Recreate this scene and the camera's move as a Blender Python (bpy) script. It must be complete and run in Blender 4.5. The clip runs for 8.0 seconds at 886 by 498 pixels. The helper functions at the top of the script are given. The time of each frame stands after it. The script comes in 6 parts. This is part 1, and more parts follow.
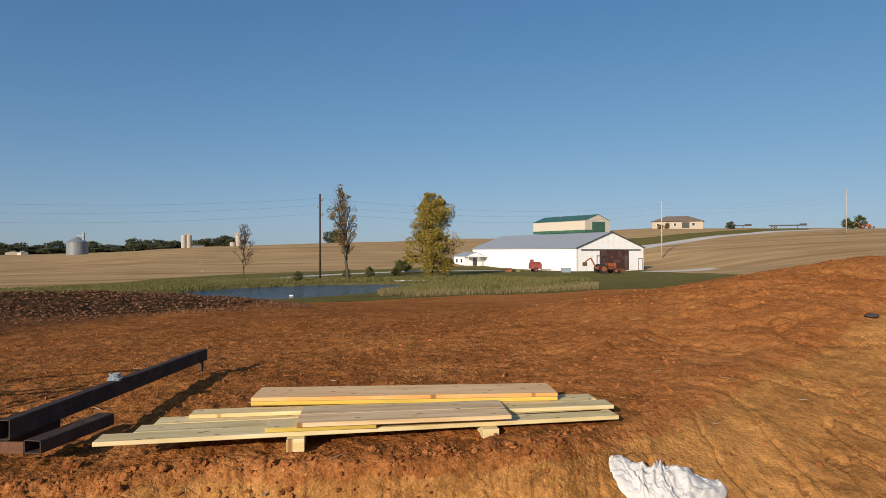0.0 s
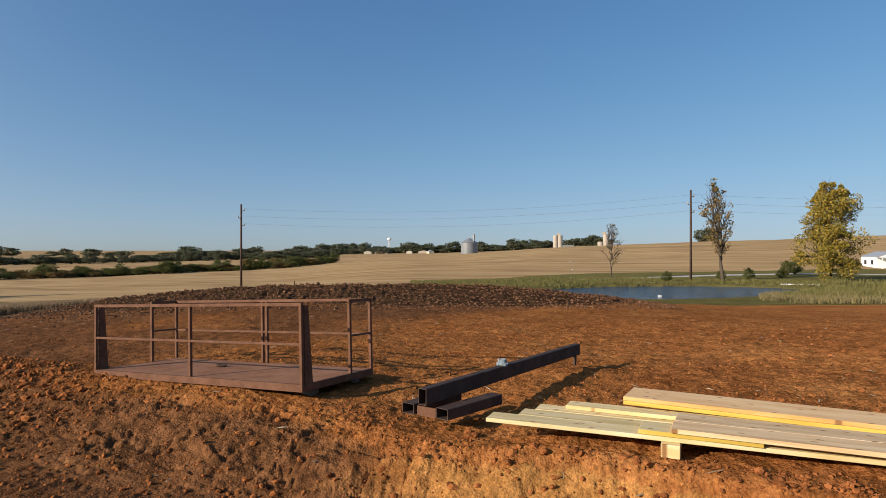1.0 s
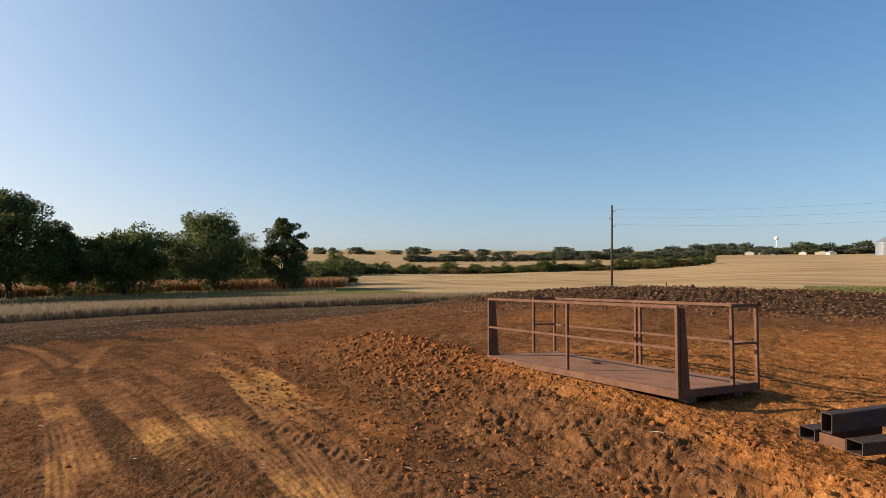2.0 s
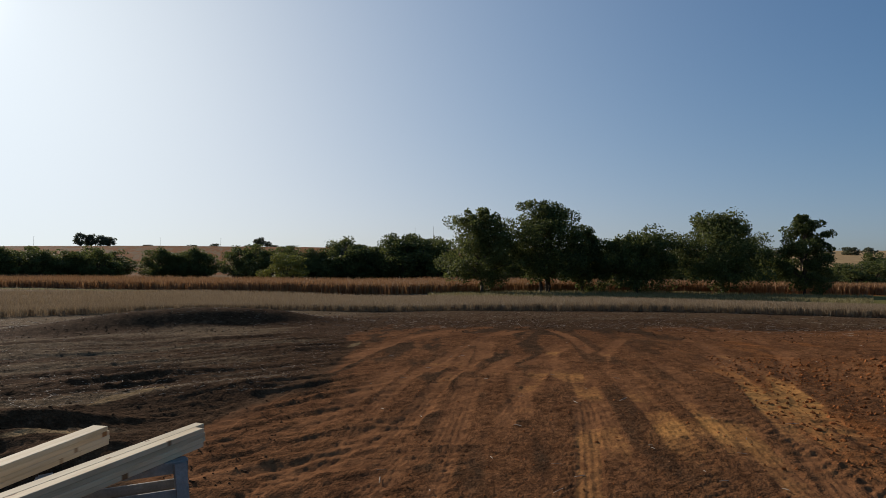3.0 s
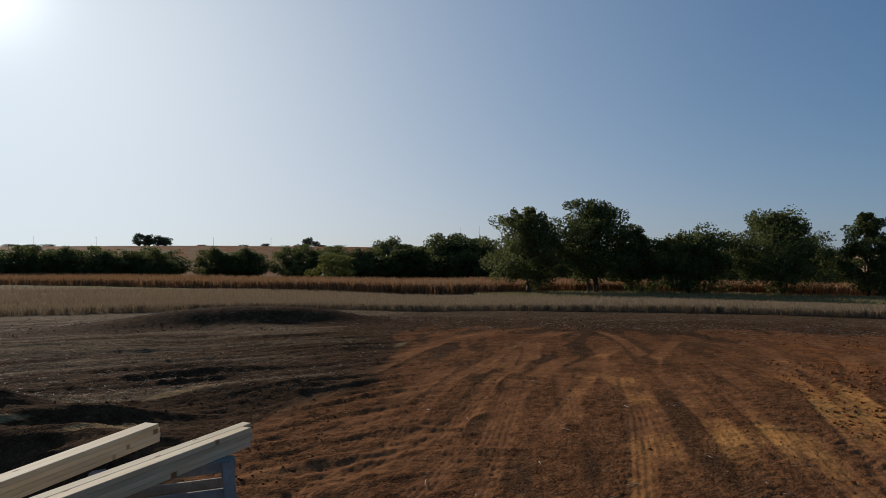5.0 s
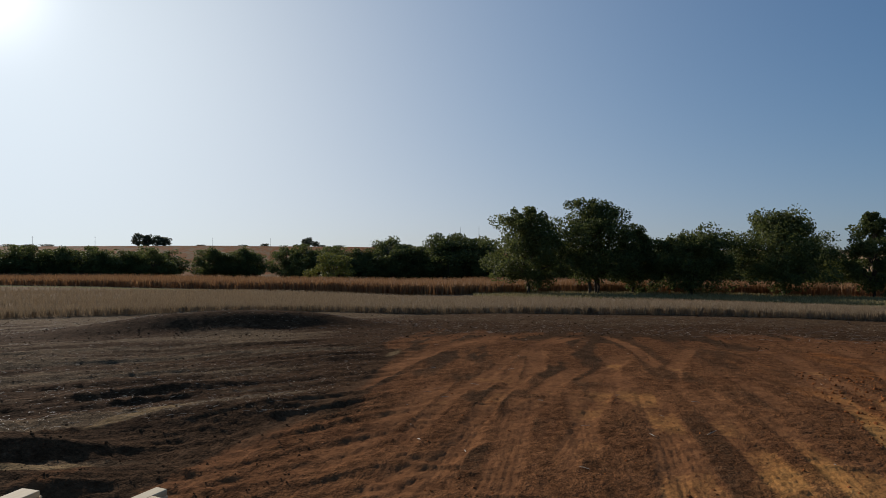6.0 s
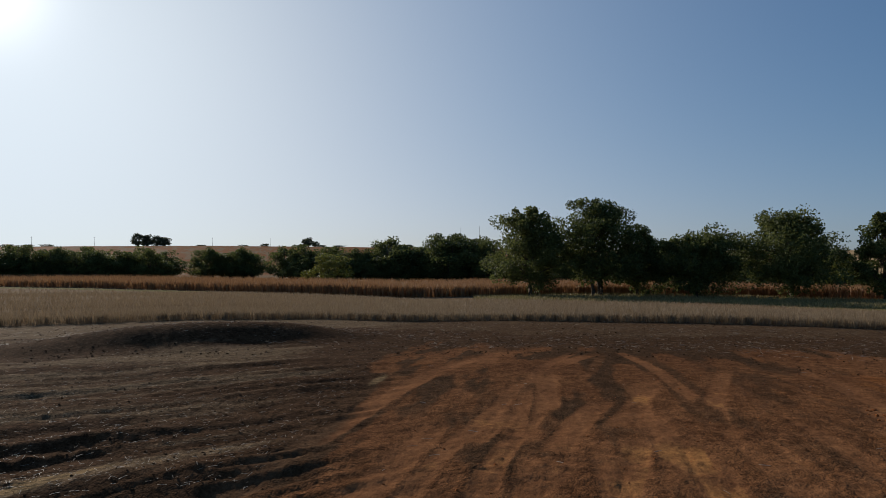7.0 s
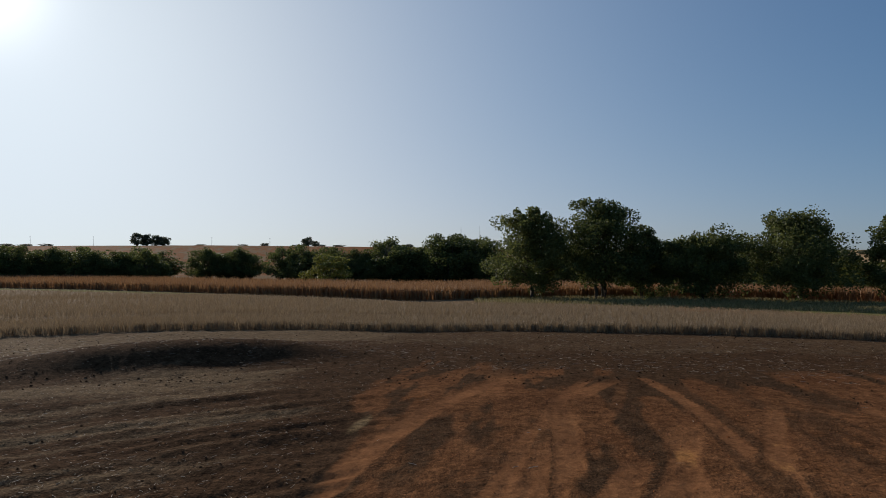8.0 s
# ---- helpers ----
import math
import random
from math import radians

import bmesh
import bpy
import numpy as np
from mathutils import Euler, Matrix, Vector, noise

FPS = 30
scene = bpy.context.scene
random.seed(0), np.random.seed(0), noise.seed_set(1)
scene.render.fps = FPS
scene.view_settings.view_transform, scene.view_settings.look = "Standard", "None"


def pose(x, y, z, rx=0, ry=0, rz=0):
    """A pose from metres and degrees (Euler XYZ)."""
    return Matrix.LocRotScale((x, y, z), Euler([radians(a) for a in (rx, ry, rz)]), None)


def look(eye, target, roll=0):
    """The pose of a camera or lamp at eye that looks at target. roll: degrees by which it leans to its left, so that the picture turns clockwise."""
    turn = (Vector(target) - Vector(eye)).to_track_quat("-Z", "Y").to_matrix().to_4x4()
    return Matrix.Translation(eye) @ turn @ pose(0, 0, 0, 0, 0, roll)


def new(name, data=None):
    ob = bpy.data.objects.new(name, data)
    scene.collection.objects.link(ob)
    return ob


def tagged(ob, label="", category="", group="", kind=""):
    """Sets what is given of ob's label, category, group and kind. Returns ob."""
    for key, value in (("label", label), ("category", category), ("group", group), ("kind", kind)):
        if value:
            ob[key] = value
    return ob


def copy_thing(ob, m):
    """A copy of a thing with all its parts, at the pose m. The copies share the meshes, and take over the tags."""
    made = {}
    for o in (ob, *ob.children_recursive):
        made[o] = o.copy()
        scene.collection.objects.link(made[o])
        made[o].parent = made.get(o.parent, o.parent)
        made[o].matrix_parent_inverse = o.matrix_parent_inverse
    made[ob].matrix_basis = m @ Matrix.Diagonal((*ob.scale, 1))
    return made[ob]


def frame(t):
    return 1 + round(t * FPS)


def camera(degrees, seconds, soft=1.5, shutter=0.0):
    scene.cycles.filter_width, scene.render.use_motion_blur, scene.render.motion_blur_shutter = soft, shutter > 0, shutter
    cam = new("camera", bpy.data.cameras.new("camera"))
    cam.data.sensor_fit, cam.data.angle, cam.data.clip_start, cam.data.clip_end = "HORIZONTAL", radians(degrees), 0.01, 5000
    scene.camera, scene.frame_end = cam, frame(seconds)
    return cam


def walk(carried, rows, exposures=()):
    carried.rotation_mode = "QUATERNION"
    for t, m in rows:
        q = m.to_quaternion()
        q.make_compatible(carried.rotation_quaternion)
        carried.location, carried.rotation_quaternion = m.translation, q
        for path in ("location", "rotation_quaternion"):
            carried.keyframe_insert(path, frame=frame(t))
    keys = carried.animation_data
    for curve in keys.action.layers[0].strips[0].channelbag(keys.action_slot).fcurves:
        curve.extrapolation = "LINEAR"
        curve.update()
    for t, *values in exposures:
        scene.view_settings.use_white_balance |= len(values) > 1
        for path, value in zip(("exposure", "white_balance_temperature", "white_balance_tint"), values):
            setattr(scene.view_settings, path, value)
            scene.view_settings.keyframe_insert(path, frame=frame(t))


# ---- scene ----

# ======================= camera and its way =======================
cam = camera(71.0, 8.0, soft=0.6)
EYE = 2.4
ARM = 0.09  # the lens sits this far before the axis about which the craft turns
# seconds, drift x and y of that axis, rise over the first eye, yaw, pitch, roll
ROWS = [
    (0.0, 0, 0, 0, 0.0, 0.20, 0.05),
    (0.5, 0, 0, 0, 16.42, 0.18, 0.05),
    (1.0, 0, 0, 0, 32.92, 0.15, 0.0),
    (1.5, 0, 0, 0, 49.55, 0.14, -0.12),
    (2.0, 0, 0, 0, 66.1, 0.13, -0.15),
    (2.2, 0, 0, 0, 71.75, 0.13, -0.15),
    (3.3, 0, 0, 0, 119.74, 0.08, -0.05),
    (3.5, 0, 0, 0, 120.93, 0.07, -0.05),
    (4.0, 0, 0, 0, 120.97, 0.06, -0.05),
    (4.2, 0, 0, 0, 120.95, 0.06, -0.05),
    (4.3, 0, 0, 0, 119.5, 0.06, -0.05),
    (4.4, 0, 0, 0, 116.35, 0.06, -0.05),
    (4.5, 0, 0, 0, 114.88, 0.06, -0.05),
    (4.7, -0.01, -0.003, 0, 114.83, 0.06, -0.05),
    (6.0, -1.417, -0.564, 0.014, 114.8, 0.06, -0.05),
    (6.5, -2.620, -0.989, 0.05, 114.84, 0.06, -0.05),
    (7.0, -3.643, -1.427, 0.19, 114.85, 0.06, -0.05),
    (7.5, -4.650, -1.881, 0.41, 114.86, 0.05, -0.07),
    (8.0, -5.824, -2.355, 0.485, 114.87, 0.01, -0.08),
]
EXPO = [(0.0, 0.15, 6600, 14), (1.0, 0.42, 6650, 14), (2.0, 0.72, 6900, 14), (2.2, 0.72, 6900, 14), (3.3, -0.36, 6120, 12), (4.7, -0.36, 6120, 12), (6.0, -0.3, 6120, 12), (8.0, -0.3, 6120, 12)]
walk(cam, [(t, pose(x - ARM * math.sin(radians(yaw)), y + ARM * (math.cos(radians(yaw)) - 1), EYE + z, 90 + pitch, roll, yaw)) for t, x, y, z, yaw, pitch, roll in ROWS], EXPO)

# ======================= sun and sky =======================
SUN_YAW, SUN_UP = 152.0, 19.5


def polar(yaw, r):
    """Plan place at a bearing (degrees, anticlockwise from straight ahead at the start) and a distance."""
    a = radians(yaw)
    return -math.sin(a) * r, math.cos(a) * r


sx, sy = polar(SUN_YAW, math.cos(radians(SUN_UP)))
to_sun = Vector((sx, sy, math.sin(radians(SUN_UP))))
sun_data = bpy.data.lights.new("sun", "SUN")
sun_data.energy, sun_data.angle, sun_data.color = 5.0, radians(0.53), (1.0, 0.88, 0.72)
sun = new("sun", sun_data)
sun.matrix_world = look(to_sun * 100, (0, 0, 0))

world = bpy.data.worlds.new("world")
scene.world = world
world.use_nodes = True
wn = world.node_tree
sky = wn.nodes.new("ShaderNodeTexSky")
sky.sky_type, sky.sun_disc = "NISHITA", False
sky.sun_elevation, sky.sun_rotation = radians(SUN_UP), radians(-SUN_YAW)
sky.altitude, sky.air_density, sky.dust_density, sky.ozone_density = 250, 0.75, 2.1, 2.0
back = wn.nodes["Background"]
back.inputs["Strength"].default_value = 0.105


def sky_math(op, a, b, c=None):
    """Vector arithmetic on the sky's colour."""
    n = wn.nodes.new("ShaderNodeVectorMath")
    n.operation = op
    for k, v in enumerate((a, b, c)):
        if isinstance(v, tuple):
            n.inputs[k].default_value = v
        elif v is not None:
            wn.links.new(v, n.inputs[k])
    return n.outputs[0]


# thin haze: the glow round the sun is soft and wide rather than fierce, the horizon pale
lift = sky_math("MULTIPLY_ADD", wn.nodes.new("ShaderNodeTexCoord").outputs["Generated"], (1.0, 1.0, 1.08), (0.0, 0.0, 0.035))
wn.links.new(lift, sky.inputs["Vector"])
vivid = wn.nodes.new("ShaderNodeHueSaturation")
vivid.inputs["Saturation"].default_value = 1.23
wn.links.new(sky.outputs[0], vivid.inputs["Color"])
haze = sky_math("MULTIPLY_ADD", vivid.outputs[0], (0.196, 0.200, 0.205), (1.0, 1.0, 1.0))
soft_sky = sky_math("DIVIDE", sky_math("MULTIPLY", vivid.outputs[0], (1.60, 1.75, 1.92)), haze)
# the sun's own aureole: a bright heart and a wide, faint skirt
toward = wn.nodes.new("ShaderNodeVectorMath")
toward.operation = "DOT_PRODUCT"
wn.links.new(wn.nodes.new("ShaderNodeTexCoord").outputs["Generated"], toward.inputs[0])
toward.inputs[1].default_value = to_sun


def aureole(power, strength):
    p = wn.nodes.new("ShaderNodeMath")
    p.operation = "POWER"
    q = wn.nodes.new("ShaderNodeMath")
    q.operation = "MAXIMUM"
    wn.links.new(toward.outputs["Value"], q.inputs[0])
    q.inputs[1].default_value = 0.0
    wn.links.new(q.outputs[0], p.inputs[0])
    p.inputs[1].default_value = power
    return sky_math("MULTIPLY", p.outputs[0], strength)


glow = sky_math("ADD", sky_math("ADD", aureole(420, (6.0, 5.7, 5.3)), aureole(60, (0.6, 0.5, 0.4))), aureole(4.0, (0.8, 1.3, 1.4)))
glow = sky_math("ADD", glow, aureole(1.6, (0.8, 0.75, 0.6)))
wn.links.new(sky_math("ADD", soft_sky, glow), back.inputs["Color"])


# ======================= materials =======================
class Mat:
    """A node material with short calls."""

    def __init__(self, name):
        self.m = bpy.data.materials.new(name)
        self.m.use_nodes = True
        self.t = self.m.node_tree
        self.bsdf = self.t.nodes["Principled BSDF"]

    def node(self, kind, **values):
        n = self.t.nodes.new(kind)
        for k, v in values.items():
            n.inputs[k.replace("_", " ")].default_value = v
        return n

    def link(self, a, b):
        self.t.links.new(a, b)

    def coords(self, world_space=False):
        if world_space:
            return self.t.nodes.new("ShaderNodeNewGeometry").outputs["Position"]
        return self.t.nodes.new("ShaderNodeTexCoord").outputs["Object"]

    def noise(self, vec, scale, detail=4.0, rough=0.6, stretch=None):
        n = self.node("ShaderNodeTexNoise", Scale=scale, Detail=detail, Roughness=rough)
        if stretch:
            mp = self.node("ShaderNodeMapping")
            mp.inputs["Scale"].default_value = stretch
            self.link(vec, mp.inputs["Vector"])
            vec = mp.outputs[0]
        self.link(vec, n.inputs["Vector"])
        return n.outputs["Fac"]

    def ramp(self, fac, *stops):
        r = self.t.nodes.new("ShaderNodeValToRGB")
        e = r.color_ramp.elements
        while len(e) < len(stops):
            e.new(0.5)
        for el, (p, c) in zip(e, stops):
            el.position = p
            el.color = (*c, 1) if len(c) == 3 else c
        self.link(fac, r.inputs[0])
        return r.outputs[0]

    def mix(self, fac, a, b, how="MIX"):
        n = self.t.nodes.new("ShaderNodeMix")
        n.data_type, n.blend_type = "RGBA", how
        for src, sock in ((fac, n.inputs[0]), (a, n.inputs[6]), (b, n.inputs[7])):
            if isinstance(src, (int, float)):
                sock.default_value = src
            elif isinstance(src, tuple):
                sock.default_value = (*src, 1)
            else:
                self.link(src, sock)
        return n.outputs[2]

    def math(self, op, a, b=0.0, clamp=False):
        n = self.t.nodes.new("ShaderNodeMath")
        n.operation, n.use_clamp = op, clamp
        for src, sock in ((a, n.inputs[0]), (b, n.inputs[1])):
            if isinstance(src, (int, float)):
                sock.default_value = src
            else:
                self.link(src, sock)
        return n.outputs[0]

    def bump(self, height, strength, distance=0.02, after=None):
        n = self.node("ShaderNodeBump", Strength=strength, Distance=distance)
        self.link(height, n.inputs["Height"])
        if after:
            self.link(after, n.inputs["Normal"])
        return n.outputs[0]

    def attr(self, name):
        n = self.t.nodes.new("ShaderNodeAttribute")
        n.attribute_name = name
        return n.outputs["Fac"]

    def done(self, colour=None, rough=0.8, metal=0.0, normal=None, spec=0.3):
        b = self.bsdf
        for src, key in ((colour, "Base Color"), (rough, "Roughness"), (normal, "Normal")):
            if src is None:
                continue
            if isinstance(src, (int, float)):
                b.inputs[key].default_value = src
            elif isinstance(src, tuple):
                b.inputs[key].default_value = (*src, 1)
            else:
                self.link(src, b.inputs[key])
        b.inputs["Metallic"].default_value = metal
        b.inputs["Specular IOR Level"].default_value = spec
        return self.m


def two_tone(name, a, b, scale=4.0, rough=0.8, metal=0.0, bump=0.3, distance=0.01, spec=0.3, stretch=None, island=0.0):
    """A surface that varies between two colours at two scales, with fine relief."""
    k = Mat(name)
    v = k.coords()
    big, small = k.noise(v, scale, 4, 0.6, stretch), k.noise(v, scale * 7, 5, 0.65, stretch)
    f = k.math("ADD", k.math("MULTIPLY", big, 0.6), k.math("MULTIPLY", small, 0.4))
    col = k.ramp(f, (0.36, a), (0.64, b))
    if island:
        g = k.t.nodes.new("ShaderNodeNewGeometry").outputs["Random Per Island"]
        shade = k.ramp(g, (0.0, (1 - island,) * 3), (1.0, (1 + island,) * 3))
        col = k.mix(1.0, col, shade, "MULTIPLY")
    return k.done(col, rough, metal, k.bump(small, bump, distance), spec)


def leaf_material(name, a, b, through_light=0.35):
    """Leaves and dry blades: colour by piece, some light passing through."""
    k = Mat(name)
    g = k.t.nodes.new("ShaderNodeNewGeometry").outputs["Random Per Island"]
    o = k.t.nodes.new("ShaderNodeObjectInfo").outputs["Random"]
    f = k.math("ADD", k.math("MULTIPLY", g, 0.75), k.math("MULTIPLY", o, 0.25))
    col = k.ramp(f, (0.1, a), (0.9, b))
    k.done(col, 0.6, 0, None, 0.25)
    tr = k.t.nodes.new("ShaderNodeBsdfTranslucent")
    k.link(col, tr.inputs["Color"])
    mx = k.t.nodes.new("ShaderNodeMixShader")
    mx.inputs[0].default_value = through_light
    out = k.t.nodes["Material Output"]
    k.link(k.bsdf.outputs[0], mx.inputs[1])
    k.link(tr.outputs[0], mx.inputs[2])
    k.link(mx.outputs[0], out.inputs["Surface"])
    return k.m


def ground_material():
    k = Mat("ground")
    v = k.coords(True)
    huge, big, mid, fine = k.noise(v, 0.06, 3), k.noise(v, 0.55, 5), k.noise(v, 8.0, 6, 0.7), k.noise(v, 28.0, 5, 0.7)
    # bare red clay mottled by noise, crumbs lighter
    clay = k.ramp(k.math("ADD", k.math("MULTIPLY", big, 0.5), k.math("MULTIPLY", mid, 0.5)),
                  (0.34, (0.270, 0.092, 0.028)), (0.5, (0.440, 0.166, 0.050)), (0.66, (0.56, 0.248, 0.080)))
    clay = k.mix(k.ramp(fine, (0.45, (0, 0, 0)), (0.75, (0.5, 0.5, 0.5))), clay, (0.46, 0.21, 0.072))
    ochre = k.ramp(k.math("ADD", k.math("MULTIPLY", big, 0.5), k.math("MULTIPLY", mid, 0.5)), (0.33, (0.36, 0.155, 0.047)), (0.67, (0.62, 0.305, 0.095)))
    soil = k.ramp(k.math("ADD", k.math("MULTIPLY", mid, 0.6), k.math("MULTIPLY", fine, 0.4)),
                  (0.35, (0.060, 0.032, 0.016)), (0.6, (0.130, 0.074, 0.039)), (0.75, (0.22, 0.138, 0.080)))
    grass = k.ramp(k.math("ADD", k.math("MULTIPLY", big, 0.5), k.math("MULTIPLY", fine, 0.5)),
                   (0.3, (0.085, 0.084, 0.028)), (0.55, (0.170, 0.148, 0.052)), (0.75, (0.30, 0.235, 0.100)))
    rows = k.noise(v, 1.0, 4, 0.6, (0.015, 0.22, 0.1))
    straw = k.ramp(k.math("ADD", k.math("MULTIPLY", rows, 0.7), k.math("MULTIPLY", huge, 0.3)),
                   (0.35, (0.27, 0.175, 0.085)), (0.5, (0.40, 0.27, 0.135)), (0.66, (0.50, 0.36, 0.19)))
    gravel = k.ramp(fine, (0.3, (0.42, 0.40, 0.37)), (0.7, (0.66, 0.64, 0.60)))
    dead = k.ramp(k.math("ADD", k.math("MULTIPLY", mid, 0.35), k.math("MULTIPLY", fine, 0.65)),
                  (0.35, (0.115, 0.074, 0.042)), (0.55, (0.23, 0.158, 0.090)), (0.72, (0.44, 0.335, 0.205)))

    def mask(name, soft=0.35):
        """Mask with an uneven edge."""
        a = k.attr(name)
        edge = k.math("ADD", k.math("MULTIPLY", k.math("SUBTRACT", mid, 0.5), soft * 1.6), k.math("MULTIPLY", k.math("SUBTRACT", big, 0.5), soft * 1.2))
        return k.ramp(k.math("ADD", a, k.math("MULTIPLY", edge, k.math("MULTIPLY", a, k.math("SUBTRACT", 1.6, a)))), (0.35, (0, 0, 0)), (0.62, (1, 1, 1)))

    brown = k.ramp(k.math("ADD", k.math("MULTIPLY", big, 0.4), k.math("MULTIPLY", mid, 0.6)), (0.35, (0.146, 0.063, 0.028)), (0.65, (0.310, 0.142, 0.060)))
    col = k.mix(mask("brown"), clay, brown)
    col = k.mix(mask("ochre"), col, ochre)
    col = k.mix(mask("soil"), col, soil)
    col = k.mix(mask("dead"), col, dead)
    col = k.mix(mask("straw", 0.1), col, straw)
    col = k.mix(mask("grass", 0.25), col, grass)
    col = k.mix(mask("gravel", 0.08), col, gravel)
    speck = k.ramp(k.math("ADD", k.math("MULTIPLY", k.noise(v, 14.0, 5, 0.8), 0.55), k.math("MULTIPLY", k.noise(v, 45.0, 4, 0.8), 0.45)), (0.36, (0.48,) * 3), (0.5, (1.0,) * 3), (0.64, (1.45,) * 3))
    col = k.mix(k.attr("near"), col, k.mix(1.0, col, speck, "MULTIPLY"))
    near = k.attr("near")
    blotch = k.ramp(k.noise(v, 3.2, 7, 0.78), (0.38, (0.62,) * 3), (0.5, (1.0,) * 3), (0.62, (1.28,) * 3))
    col = k.mix(near, col, k.mix(1.0, col, blotch, "MULTIPLY"))
    grit = k.noise(v, 90.0, 4, 0.75)
    # crumbs: rounded lumps of a few centimetres, shade between them painted into the colour
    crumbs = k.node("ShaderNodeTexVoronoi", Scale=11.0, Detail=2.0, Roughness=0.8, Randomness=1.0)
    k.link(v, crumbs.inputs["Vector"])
    gap_shade = k.ramp(crumbs.outputs["Distance"], (0.2, (1.36,) * 3), (0.5, (1.16,) * 3), (0.78, (0.60,) * 3))
    col = k.mix(near, col, k.mix(1.0, col, gap_shade, "MULTIPLY"))
    h = k.math("ADD", k.math("SUBTRACT", k.math("MULTIPLY", mid, 0.35), k.math("MULTIPLY", crumbs.outputs["Distance"], 0.30)), k.math("MULTIPLY", grit, 0.15))
    st = k.math("MULTIPLY", near, 0.9)
    n = k.node("ShaderNodeBump", Distance=0.045)
    k.link(st, n.inputs["Strength"])
    k.link(h, n.inputs["Height"])
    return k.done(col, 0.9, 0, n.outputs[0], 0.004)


def wood_material(name, a, b, c):
    """Sawn boards: grain along x, knots, each board its own shade."""
    k = Mat(name)
    v = k.coords()
    o = k.t.nodes.new("ShaderNodeObjectInfo").outputs["Random"]
    add = k.t.nodes.new("ShaderNodeVectorMath")
    add.operation = "ADD"
    k.link(v, add.inputs[0])
    k.link(k.math("MULTIPLY", o, 37.0), add.inputs[1])
    v = add.outputs[0]
    grain = k.noise(v, 14.0, 5, 0.6, (0.09, 1, 1))
    wear = k.noise(v, 1.6, 3, 0.5, (0.5, 1, 1))
    col = k.ramp(grain, (0.32, a), (0.5, b), (0.7, c))
    col = k.mix(k.ramp(wear, (0.5, (0, 0, 0)), (0.75, (0.4,) * 3)), col, tuple(0.74 * q for q in b))
    knots = k.node("ShaderNodeTexVoronoi", Scale=3.0)
    knots.voronoi_dimensions = "2D"
    mp = k.node("ShaderNodeMapping")
    mp.inputs["Scale"].default_value = (0.8, 2.2, 2.2)
    k.link(v, mp.inputs["Vector"])
    k.link(mp.outputs[0], knots.inputs["Vector"])
    col = k.mix(k.ramp(knots.outputs["Distance"], (0.045, (1, 1, 1)), (0.085, (0, 0, 0))), col, (0.24, 0.125, 0.05))
    shade = k.ramp(o, (0.0, (0.86, 0.87, 0.86)), (1.0, (1.08, 1.05, 1.0)))
    col = k.mix(1.0, col, shade, "MULTIPLY")
    return k.done(col, 0.75, 0, k.bump(grain, 0.2, 0.004), 0.25)


def sheet_metal(name, colour, pitch, axis=0, rough=0.45, spec=0.4, dirt=(0.5, 0.45, 0.38), amount=0.25):
    """Painted ribbed sheeting, ribs across the given axis."""
    k = Mat(name)
    v = k.coords()
    sep = k.t.nodes.new("ShaderNodeSeparateXYZ")
    k.link(v, sep.inputs[0])
    wave = k.math("SINE", k.math("MULTIPLY", sep.outputs[axis], 2 * math.pi / pitch))
    rib = k.ramp(wave, (0.7, (0, 0, 0)), (0.95, (1, 1, 1)))
    grime = k.noise(v, 0.7, 5, 0.65)
    col = k.mix(k.ramp(grime, (0.5, (0, 0, 0)), (0.8, (amount,) * 3)), colour, dirt)
    return k.done(col, rough, 0.0, k.bump(rib, 0.6, 0.03), spec)


M_GROUND = ground_material()
M_CLOD = two_tone("clay clods", (0.17, 0.058, 0.020), (0.34, 0.128, 0.042), 6, 1.0, 0, 0.6, 0.03, 0.02, island=0.22)
M_DARKCLOD = two_tone("topsoil clods", (0.040, 0.022, 0.011), (0.11, 0.063, 0.033), 6, 1.0, 0, 0.6, 0.03, 0.02, island=0.25)
M_PILECLOD = two_tone("spread topsoil clods", (0.072, 0.036, 0.020), (0.185, 0.098, 0.056), 6, 1.0, 0, 0.6, 0.03, 0.02, island=0.3)
M_STICK = leaf_material("straw litter", (0.18, 0.13, 0.085), (0.38, 0.31, 0.22), 0.1)
M_PINE = wood_material("treated pine", (0.49, 0.375, 0.165), (0.63, 0.505, 0.265), (0.72, 0.61, 0.385))
M_YELLOWEDGE = wood_material("stained yellow edge", (0.46, 0.31, 0.05), (0.56, 0.41, 0.08), (0.62, 0.50, 0.15))
M_ORANGEEDGE = wood_material("fresh orange edge", (0.56, 0.25, 0.07), (0.66, 0.34, 0.12), (0.70, 0.44, 0.20))
M_BROWNPINE = wood_material("weathered pine", (0.46, 0.30, 0.155), (0.64, 0.465, 0.27), (0.71, 0.555, 0.36))
M_ORANGE = wood_material("orange fir", (0.58, 0.345, 0.150), (0.68, 0.46, 0.245), (0.72, 0.54, 0.32))
M_BEAM = wood_material("pale spruce", (0.56, 0.42, 0.245), (0.68, 0.545, 0.345), (0.74, 0.62, 0.42))
M_RUST = two_tone("rusted brown steel", (0.090, 0.042, 0.024), (0.165, 0.083, 0.050), 5, 0.7, 0.0, 0.25, 0.004, 0.12)
M_DECK = two_tone("rusted deck plate", (0.19, 0.090, 0.050), (0.30, 0.155, 0.092), 2.5, 0.8, 0.0, 0.25, 0.004, 0.06)
M_TUBE = two_tone("dark mill steel", (0.032, 0.022, 0.018), (0.080, 0.052, 0.040), 5, 0.7, 0.0, 0.2, 0.003, 0.15)
